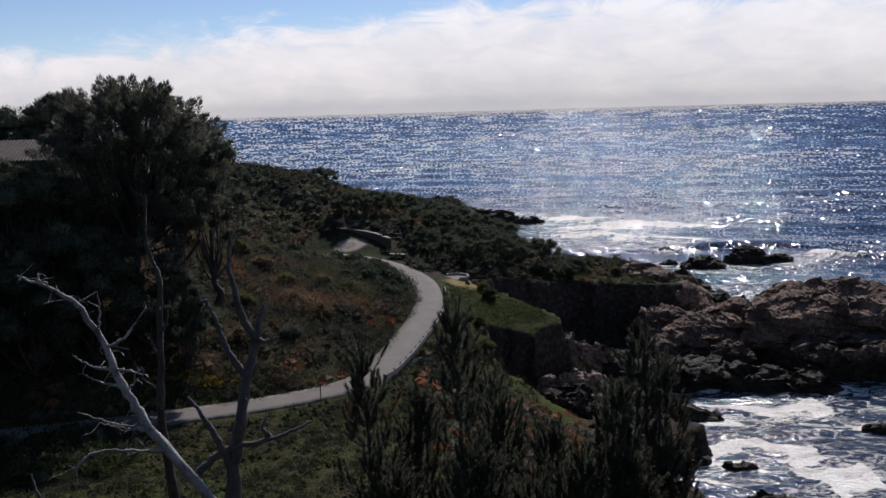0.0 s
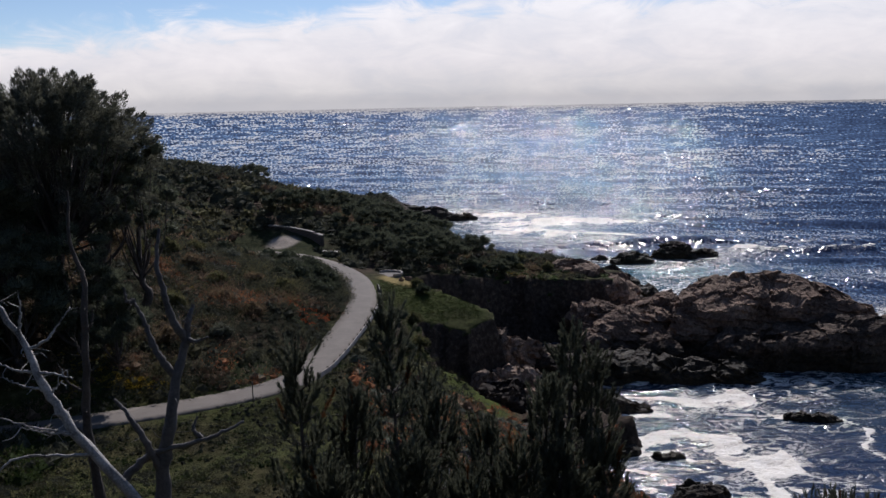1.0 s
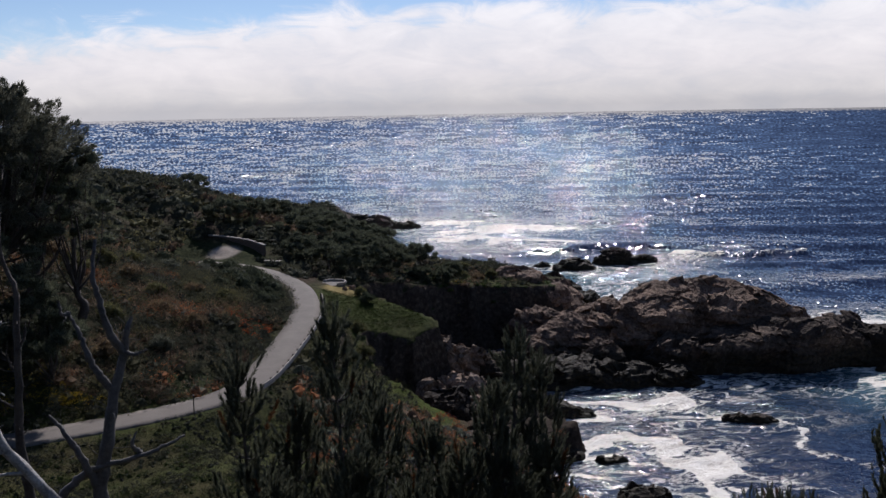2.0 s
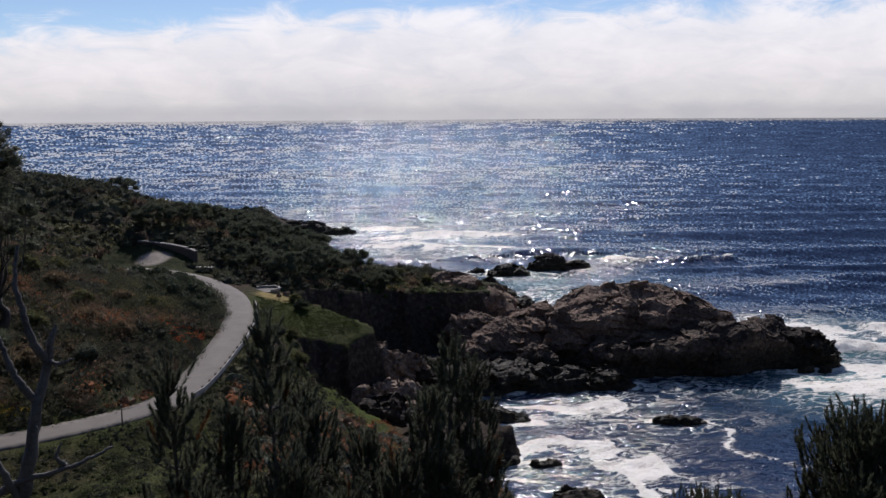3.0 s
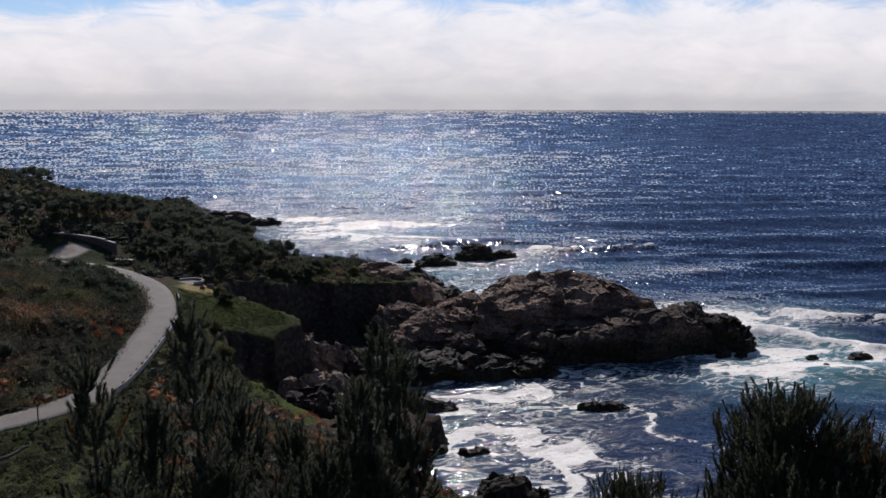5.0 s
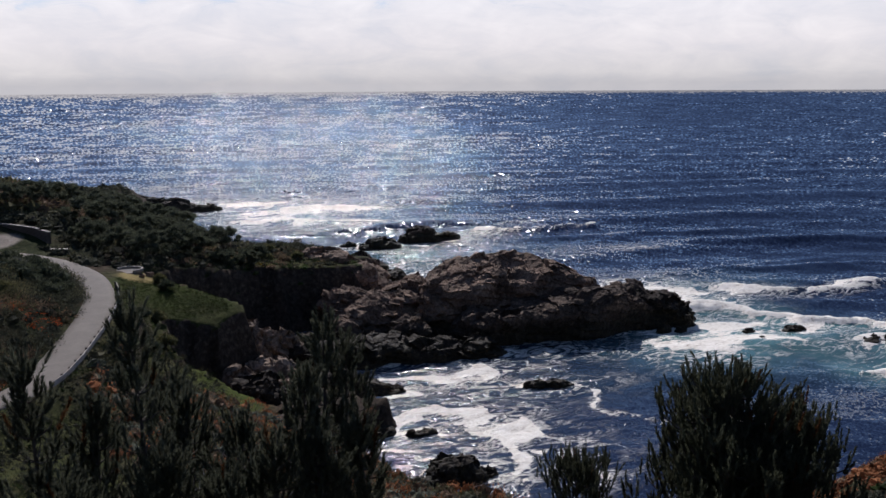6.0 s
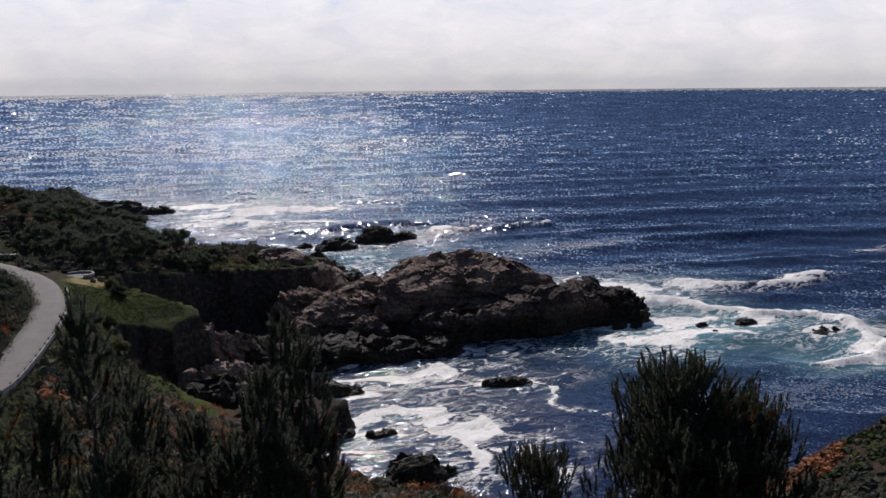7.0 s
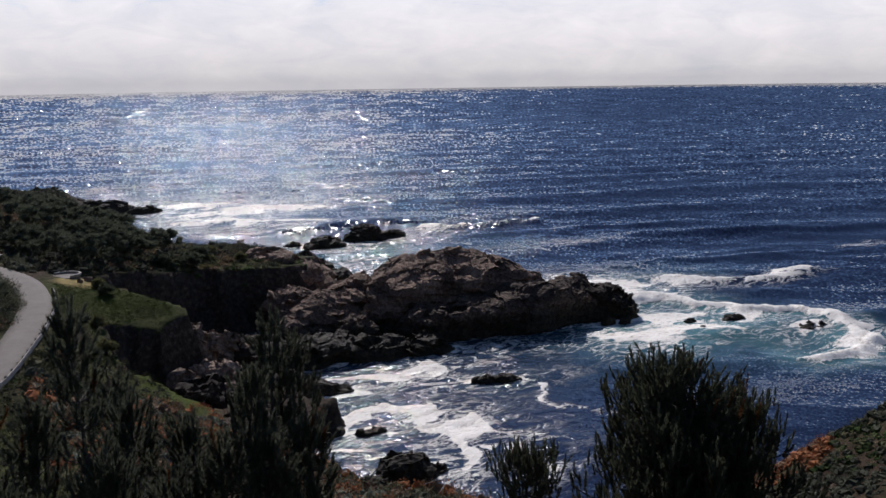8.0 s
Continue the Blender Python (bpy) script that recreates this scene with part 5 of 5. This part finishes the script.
def scrub_mesh(name, x, y, z, size, tone, per, leaf, squash=0.75, core=0.66):
    """Rounded shrubs, each of many leaves, each plant with a tone of its own."""
    n = len(x)
    b = np.repeat(np.arange(n), per)
    d = rng.normal(size=(n * per, 3))
    d[:, 2] = np.abs(d[:, 2])
    d /= np.linalg.norm(d, axis=1)[:, None]
    rad = rng.uniform(0.35, 1.0, n * per) ** 0.5 * (1 + 0.3 * smooth_noise(d * 2.4 + 3.1 * b[:, None] % 97))
    c = np.stack([x, y, z], 1)[b] + d * (rad * size[b])[:, None] * np.array([1, 1, squash])
    way = d + rng.normal(0, 0.5, (n * per, 3)) + np.array([0, 0, 0.3])
    k = size[b] / 0.9
    v, f = leaves(c, way, leaf[0] * rng.uniform(0.6, 1.3, n * per) * k ** 0.5, leaf[1] * rng.uniform(0.7, 1.3, n * per) * k ** 0.5, rng)
    if not core:
        return mesh_of(name, v, f, SCRUB, False, tint=np.repeat(tone[b], 3, axis=0))
    # the dense inside of each shrub
    ang, rise = np.meshgrid(np.arange(5) * 2 * np.pi / 5, np.radians([-15, 28, 72]))
    ang, rise = ang.ravel(), rise.ravel()
    dome = np.stack([np.cos(ang) * np.cos(rise), np.sin(ang) * np.cos(rise), np.sin(rise) * squash], 1)
    quad = np.array([(r * 5 + k, r * 5 + (k + 1) % 5, (r + 1) * 5 + (k + 1) % 5, (r + 1) * 5 + k) for r in range(2) for k in range(5)])
    tri = np.concatenate([quad[:, [0, 1, 2]], quad[:, [0, 2, 3]], [(10, 10 + k, 11 + k) for k in range(1, 4)]])
    lump = 1 + 0.35 * rng.uniform(-1, 1, (n, 15))
    cv = np.stack([x, y, z], 1)[:, None] + dome[None] * (core * size[:, None] * lump)[..., None]
    cf = tri[None] + (np.arange(n) * 15)[:, None, None] + len(v)
    v = np.concatenate([v, cv.reshape(-1, 3)])
    f = np.concatenate([f, cf.reshape(-1, 3)])
    return mesh_of(name, v, f, SCRUB, False, tint=np.concatenate([np.repeat(tone[b], 3, axis=0), np.repeat(tone, 15, axis=0)]))


def clear_of_road(x, y, gap=0.6):
    return line_distance(x, y, ROAD_LINE) > ROAD_HALF + gap


DARK, OLIVE, SAGE = np.array((0.060, 0.062, 0.045)), np.array((0.100, 0.092, 0.050)), np.array((0.105, 0.110, 0.086))
BROWN, RUST, LEAF = np.array((0.150, 0.102, 0.070)), np.array((0.25, 0.105, 0.050)), np.array((0.052, 0.076, 0.024))


def choose(w, tones, cuts):
    out = np.repeat(tones[0][None], len(w), 0)
    for c, t in zip(cuts, tones[1:]):
        out = np.where((w > c)[:, None], t, out)
    return out * rng.uniform(0.7, 1.35, (len(w), 1))


# the slope over the road
x, y, z = scatter(5800, -44, -3, 62, 122, lambda x, y, z: clear_of_road(x, y, 0.35) & (x < np.interp(y, [60, 66, 70, 74, 82, 90, 99, 110, 118, 122], [-20, -15, -10, -7.8, -5.6, -4.2, -3.2, -4, -7, -9])) & (
    np.hypot(x + 17.4, (y - 103) * 1.5) > 2.0))
w = fbm(flat(x, y, 0.16), 3) + rng.normal(0, 0.25, len(x))
inner = np.hypot((x + 10) / 7.5, (y - 109) / 18) < 1
tone = choose(w, [DARK * 0.9, OLIVE * 0.85, BROWN * 0.9, SAGE * 0.9, BROWN, RUST], [-0.10, 0.08, 0.36, 0.46, 0.68])
tone = np.where(inner[:, None], choose(w, [DARK, OLIVE, DARK], [0.1, 0.5]), tone)
size = np.where(inner, rng.uniform(0.7, 1.7, len(x)), 0.35 + 1.5 * rng.uniform(0, 1, len(x)) ** 3)
slope_scrub = tagged(new("scrub", scrub_mesh("scrub", x, y, z, size, tone, 96, (0.17, 0.032), 0.85, 0.36)), "brown, rust and olive scrub covering the slope above the road", "scrub", kind="stuff")
# the dark hill behind
x, y, z = scatter(8400, -80, 34, 100, 292, lambda x, y, z: (z > 1.2) & ((y > 118) | (x < -21)) & clear_of_road(x, y, 0.8) & (np.hypot((x + 15.6) / 7.5, (y - 137.5) / 6.0) > 1) & (
    (shore_distance(x, y) > 2)))
w = fbm(flat(x, y, 0.07), 3) + rng.normal(0, 0.25, len(x))
tone = choose(w + 0.45 * (np.hypot((x - 26) / 14, (y - 130) / 16) < 1), [DARK, DARK, OLIVE, BROWN], [-0.3, 0.25, 0.6])
size = rng.uniform(0.7, 1.65, len(x)) * np.where(y > 150, 1.25, 1.0) * np.where(np.hypot((x - 25) / 14, (y - 130) / 16) < 1, 0.5, 1)
hill_scrub = tagged(new("scrub", scrub_mesh("scrub", x, y, z, size, tone, 32, (0.36, 0.095))), "dark green evergreen scrub coating the hill and headland", "scrub", kind="stuff")
x, y, z = scatter(2600, 4, 48, 113, 162, lambda x, y, z: (z > 4.5) & (shore_distance(x, y) > 2.2))
w = fbm(flat(x, y, 0.14), 3) + rng.normal(0, 0.2, len(x))
tone = choose(w, [DARK, OLIVE, LEAF * 0.8, BROWN], [-0.15, 0.2, 0.5])
headland_scrub = tagged(new("scrub", scrub_mesh("scrub", x, y, z, rng.uniform(0.25, 0.75, len(x)), tone, 36, (0.24, 0.06), 0.6)), "olive and green low scrub on the headland top", "scrub", kind="stuff")
# low cover on the foot of the slope and on the bank below the road
x, y, z = scatter(15000, -46, 12, 34, 106, lambda x, y, z: clear_of_road(x, y, 0.5) & (x > np.interp(y, [34, 57, 62, 68, 74, 90, 106], [-46, -40, -20, -9, -4.5, -1, 0.5])) & (
    z > 3) & ((y < 60) | (x < 9)) & ~((y > 93) & (x > 1.0)))
w = fbm(flat(x, y, 0.2), 3) + rng.normal(0, 0.25, len(x))
tone = choose(w, [DARK * 0.8, LEAF * 0.55, OLIVE * 0.6, DARK * 0.8, SAGE * 0.55], [-0.15, 0.1, 0.35, 0.75])
bank_cover = tagged(new("ground_cover", scrub_mesh("ground_cover", x, y, z, rng.uniform(0.26, 0.72, len(x)), tone, 52, (0.15, 0.026), 0.75, 0.32)),
                    "green low ground cover and small shrubs below the road", "ground cover", kind="stuff")
# taller shrubs along the near verge of the road
x, y, z = scatter(520, -46, -22, 50, 60, lambda x, y, z: clear_of_road(x, y, 0.9) & (y < np.interp(x, [-46, -29, -22], [53.5, 58, 60])))
tone = choose(rng.normal(0, 0.4, len(x)), [DARK, LEAF * 0.6, OLIVE * 0.7], [-0.1, 0.4])
verge = tagged(new("scrub", scrub_mesh("scrub", x, y, z, rng.uniform(1.3, 2.3, len(x)) * np.interp(x, [-27, -22], [1.0, 0.5]), tone, 90, (0.2, 0.04), 0.9, 0.66)), "dark green shrubs along the shaded road verge", "scrub", kind="stuff")
# under the pines
x, y, z = scatter(2600, -14, 24, 26, 82, lambda x, y, z: (z > 2.5) & (x > 1 - 0.1 * (y - 30)) & clear_of_road(x, y, 1.0))
w = fbm(flat(x, y, 0.25), 3) + rng.normal(0, 0.3, len(x))
tone = choose(w, [DARK * 1.2, OLIVE * 1.1, BROWN * 1.2, RUST * 1.1, SAGE * 1.2], [-0.3, 0.05, 0.35, 0.6])
under_scrub = tagged(new("scrub", scrub_mesh("scrub", x, y, z, rng.uniform(0.4, 1.1, len(x)), tone, 46, (0.2, 0.042), 0.9)), "dark and rusty undergrowth below the pines", "scrub", kind="stuff")
# the near bluff
x, y, z = scatter(5500, 17, 38, 13, 32, lambda x, y, z: (z > 15) & (np.hypot(x, y) > 24))
w = fbm(flat(x, y, 0.3), 3) + rng.normal(0, 0.2, len(x))
rusty = (x < 1.22 * y) & (np.hypot(x, y) > 28)
tone = np.where(rusty[:, None], choose(w, [BROWN * 1.2, RUST * 0.9, RUST * 1.1, OLIVE], [-0.45, 0.0, 0.65]), choose(w, [DARK, LEAF * 0.8, OLIVE, DARK, RUST * 0.7], [-0.2, 0.05, 0.3, 0.6]))
bluff_cover = tagged(new("ice_plant", scrub_mesh("ice_plant", x, y, z, rng.uniform(0.12, 0.34, len(x)) * np.where((x - y > 7.2) & (w > 0), 2.0, 1.0), tone, 22, (0.11, 0.022), 0.7)), "green and red ice plant on the bluff edge", "ice plant", kind="stuff")
# grass on the spur and flowers by the road
x, y, z = scatter(9000, -3, 16, 90, 110, lambda x, y, z: (np.hypot((x - 6) / 1.15, (y - 103) / 1.3) < 8.6) & (z > 7.0) & (shore_distance(x, y) > 2.2) & clear_of_road(x, y, 1.0))
tone = choose(rng.uniform(-1, 1, len(x)), [LEAF * 0.55, LEAF * 0.75, OLIVE * 0.6], [-0.2, 0.7])
spur_grass = tagged(new("grass", scrub_mesh("grass", x, y, z, rng.uniform(0.12, 0.26, len(x)), tone, 16, (0.22, 0.03), 0.4, 0)), "short green grass on the spur above the cove", "grass", kind="stuff")


def flowers(label, spots, colour, n):
    xs = np.concatenate([rng.normal(px, sx, n) for px, py, sx, sy in spots])
    ys = np.concatenate([rng.normal(py, sy, n) for px, py, sx, sy in spots])
    keep = clear_of_road(xs, ys, 0.6)
    xs, ys = xs[keep], ys[keep]
    tone_ = np.array(colour) * rng.uniform(0.6, 1.25, (len(xs), 1))
    return tagged(new("flowers", scrub_mesh("flowers", xs, ys, ground_height(xs, ys) + 0.25, rng.uniform(0.15, 0.4, len(xs)), tone_, 40, (0.10, 0.04), 0.8, 0)), label, "flowers", kind="stuff")


flowers("yellow flowering shrubs beside the road", [(-24.5, 66.5, 1.2, 0.5), (-21.3, 67.2, 0.9, 0.5), (-19.2, 67.6, 0.6, 0.4), (-23, 68.6, 1.5, 0.6)], (0.42, 0.29, 0.03), 26)
flowers("orange-red flowering shrubs beside the road", [(-8.2, 87.0, 0.7, 0.6), (-7.4, 85.2, 0.5, 0.5), (-6.2, 88.5, 0.5, 0.6)], (0.50, 0.10, 0.03), 18)
flowers("rust-coloured flower heads among the pines", [(5.0, 62, 0.7, 0.8), (9.5, 70, 0.6, 0.6), (12.5, 84, 0.6, 0.6)], (0.34, 0.09, 0.04), 16)
flowers("dark red flowering bush by the retaining wall", [(-7.0, 131.5, 0.8, 0.5)], (0.26, 0.03, 0.03), 16)
flowers("golden bushes on the headland edge", [(20, 126, 0.8, 0.7), (-21, 89, 1.2, 1.0), (-27, 100, 1.0, 0.8)], (0.22, 0.16, 0.03), 16)

# ---- built things ----


def box(bm, x, y, z, sx, sy, sz, turn=0.0, bevel=0.0):
    """A bevelled block, by its centre and sizes."""
    r = bmesh.ops.create_cube(bm, size=1.0, matrix=pose(x, y, z, 0, 0, turn) @ Matrix.Diagonal((sx, sy, sz, 1)))
    if bevel:
        es = list({e for v in r["verts"] for e in v.link_edges})
        bmesh.ops.bevel(bm, geom=es, offset=bevel, segments=1, affect="EDGES")


def solid(name, sizes, material_, bevel=0.01):
    bm = bmesh.new()
    box(bm, 0, 0, 0, *sizes, 0, bevel)
    return bm_mesh(name, bm, material_)


# timber guard rail along the drop side of the road
rail_line = curve_through(ROAD, 400)
rail_t = np.gradient(rail_line, axis=0)
rail_t /= np.linalg.norm(rail_t, axis=1)[:, None]
side = np.stack([rail_t[:, 1], -rail_t[:, 0]], 1)
edge_line = rail_line + side * (ROAD_HALF + 0.3)
keep = (rail_line[:, 1] > 70.5) & (rail_line[:, 1] < 104)
edge_line, rail_t = edge_line[keep], rail_t[keep]
along = np.concatenate([[0], np.cumsum(np.linalg.norm(np.diff(edge_line, axis=0), axis=1))])
guard_rail = thing("guard_rail", "low weathered timber guard rail along the road edge", "guard rail", at=(*edge_line[0], ROAD_Z))
post_mesh, plank_mesh = solid("post", (0.18, 0.20, 1.15), DARK_WOOD, 0.02), solid("plank", (0.07, 1.0, 0.46), RAIL_WOOD, 0.012)
for s in np.arange(0, along[-1], 1.75):
    p = np.array([np.interp(s, along, edge_line[:, k]) for k in (0, 1)]) - edge_line[0]
    p2 = np.array([np.interp(min(s + 1.75, along[-1]), along, edge_line[:, k]) for k in (0, 1)]) - edge_line[0]
    d = p2 - p
    turn = math.degrees(math.atan2(d[1], d[0])) - 90
    part("post", post_mesh, guard_rail, "", pose(p[0], p[1], 0.12, rng.normal(0, 1), rng.normal(0, 1), turn))
    mid, ln = (p + p2) / 2, np.linalg.norm(d)
    off = Matrix.Rotation(radians(turn), 4, "Z") @ Vector((0.12, 0, 0))
    part("plank", plank_mesh, guard_rail, "", pose(mid[0] + off.x, mid[1] + off.y, 0.40, 0, 0, turn) @ Matrix.Diagonal((1, ln * 0.995, 1, 1)))

# marker post on the near side of the road
sign = thing("marker_post", "thin dark marker post beside the road", "post", at=(-10.3, 64.8, ground_at(-10.3, 64.8)))
v, f = tube([(0, 0, -0.3), (0, 0, 0.8), (0.02, 0, 1.65)], [0.05, 0.048, 0.045], 8)
part("pole", mesh_of("pole", v, f, DARK_WOOD, True), sign)
part("cap", solid("cap", (0.14, 0.14, 0.06), DARK_WOOD), sign, "", pose(0.02, 0, 1.67))

# curved retaining wall behind the turnout, with pale cap stones
wall_line = curve_through([(-24, 146), (-20, 144.6), (-15.5, 142.5), (-11.5, 139), (-8.8, 134.5)], 40)
wall = tagged(new("retaining_wall"), "curved brown stone retaining wall with pale cap", "wall", kind="structure")
seg_mesh, cap_mesh = solid("block", (1.0, 0.45, 1.0), STONE_WALL, 0.03), solid("cap_stone", (1.0, 0.58, 0.16), CAP_STONE, 0.02)
for k in range(0, 38, 2):
    p, q = wall_line[k], wall_line[k + 2]
    d = q - p
    ln, turn = float(np.hypot(*d)), math.degrees(math.atan2(d[1], d[0]))
    m = (p + q) / 2
    high = 2.9 - 1.0 * abs(k / 38 - 0.25)
    for c in range(4):
        part("block", seg_mesh, wall, "", pose(m[0], m[1], 12.9 + high * (c + 0.5) / 4, 0, 0, turn) @ Matrix.Diagonal((ln * 0.985, 1 + 0.05 * rng.uniform(-1, 1), high / 4 * 0.985, 1)))
    if k not in (2, 4, 10, 32):
        part("cap_stone", cap_mesh, wall, "", pose(m[0], m[1], 12.9 + high + 0.08, 0, 0, turn) @ Matrix.Diagonal((ln * 0.985, 1, 1, 1)))

# stone bench by the road and the small ringed terrace
bench = thing("stone_bench", "low stone bench with a pale slab top", "bench", at=(-7.6, 129.8, ground_at(-7.6, 129.8)))
part("base", solid("base", (2.3, 0.5, 0.75), STONE_WALL, 0.03), bench, "", pose(0, 0, 0.3, 0, 0, -25))
part("slab", solid("slab", (2.7, 0.7, 0.14), CAP_STONE, 0.02), bench, "", pose(0, 0, 0.745, 0, 0, -25))
tz = ground_at(1.0, 114.5)
terrace = thing("terrace", "small paved terrace ringed by a low stone wall", "terrace", at=(1.0, 114.6, tz))
bm = bmesh.new()
bmesh.ops.create_cone(bm, cap_ends=True, segments=28, radius1=1.75, radius2=1.7, depth=0.3)
part("paving", bm_mesh("paving", bm, ASPHALT), terrace, "", pose(0, 0, 0.02))
kerb = solid("kerb_stone", (0.62, 0.28, 0.32), CAP_STONE, 0.04)
for k in range(11):
    a_ = radians(-60 + k * 18)
    part("kerb_stone", kerb, terrace, "", pose(1.8 * math.cos(a_), 1.8 * math.sin(a_) * 0.85, 0.3, 0, 0, math.degrees(a_) + 90))
for x, y, h in ((3.6, 112.4, 0.35), (2.6, 111.4, 0.25), (4.8, 113.6, 0.3)):
    ob = tagged(new("boulder", mesh_of("boulder", *crag_block((h * 1.3, h, h), int(x * 10), 0.12, 14), ROCK)), "small granite boulder in dry grass", "boulder", "boulders by the terrace")
    ob.location = (x, y, ground_at(x, y) + h * 0.3)

# small wooden fence on the slope
fx, fy = -18.6, 102.2
fz = ground_at(fx, fy)
fence = thing("fence", "small pale wooden fence on the scrub slope", "fence", at=(fx, fy, fz))
fp, fr = solid("picket", (0.09, 0.05, 0.8), CAP_STONE, 0.008), solid("rail", (2.6, 0.05, 0.09), RAIL_WOOD, 0.008)
for k in range(9):
    px_ = -1.2 + 0.3 * k
    part("picket", fp, fence, "", pose(px_, 0, 0.3 + ground_at(fx + px_, fy) - fz, 0, rng.normal(0, 3), 0))
for h in (0.3, 0.55):
    part("rail", fr, fence, "", pose(0, 0.05, h, 0, 0, 0))

# the house among the dark trees
hx, hy = -40.0, 90.0
hz = ground_at(hx, hy) - 0.6
house = thing("house", "tile-roofed house half hidden behind dark trees", "house", at=(hx, hy, hz))
house.rotation_euler[2] = radians(6)
W, D, EAVE, RIDGE = 17.0, 8.0, 31.8 - hz, 33.4 - hz
for nm, sx, sy, px_, py_ in (("wall", W, 0.3, 0, -D / 2), ("wall", W, 0.3, 0, D / 2), ("wall", 0.3, D - 0.3, -W / 2 + 0.15, 0), ("wall", 0.3, D - 0.3, W / 2 - 0.15, 0)):
    part(nm, solid(nm, (sx, sy, EAVE), PLASTER, 0.02), house, "", pose(px_, py_, EAVE / 2))
for k, px_ in enumerate((-6, -2.2, 1.6, 5.6)):
    win = part("window", solid("window", (1.6, 0.12, 1.3), RAIL_WOOD, 0.01), house, "", pose(px_, -D / 2 - 0.18, EAVE - 2.0))
    part("pane", solid("pane", (1.36, 0.03, 1.06), GLASS, 0.0), win, "", pose(0, -0.07, 0))
for sgn in (-1, 1):
    n = int((W + 1.2) / 0.36)
    slope_w = D / 2 + 0.7
    rise = RIDGE - EAVE
    pieces = []
    for k in range(n):
        x0 = -W / 2 - 0.6 + (k + 0.5) * 0.36
        ang = np.linspace(0, np.pi, 6)
        prof = np.stack([np.cos(ang) * 0.17, np.zeros(6), np.sin(ang) * 0.11], 1)
        rows = [prof + (x0, sgn * slope_w * w, RIDGE - (rise + 0.3) * w + 0.08 + 0.03 * (j % 2)) for j, w in enumerate(np.linspace(0, 1, 14))]
        pieces.append((np.concatenate(rows), grid_faces(6, 14)))
    v, f = joined(pieces)
    roof = part("roof", solid("roof", (W + 1.4, math.hypot(slope_w, rise + 0.3), 0.16), DARK_WOOD, 0.01), house, "", pose(0, sgn * slope_w / 2, RIDGE - (rise + 0.3) / 2 - 0.04, -sgn * math.degrees(math.atan2(rise + 0.3, slope_w))))
    tiles = part("roof_tiles", mesh_of("roof_tiles", v, f, TILE, True), house, "rows of worn clay barrel tiles")
    tiles["kind"] = "stuff"
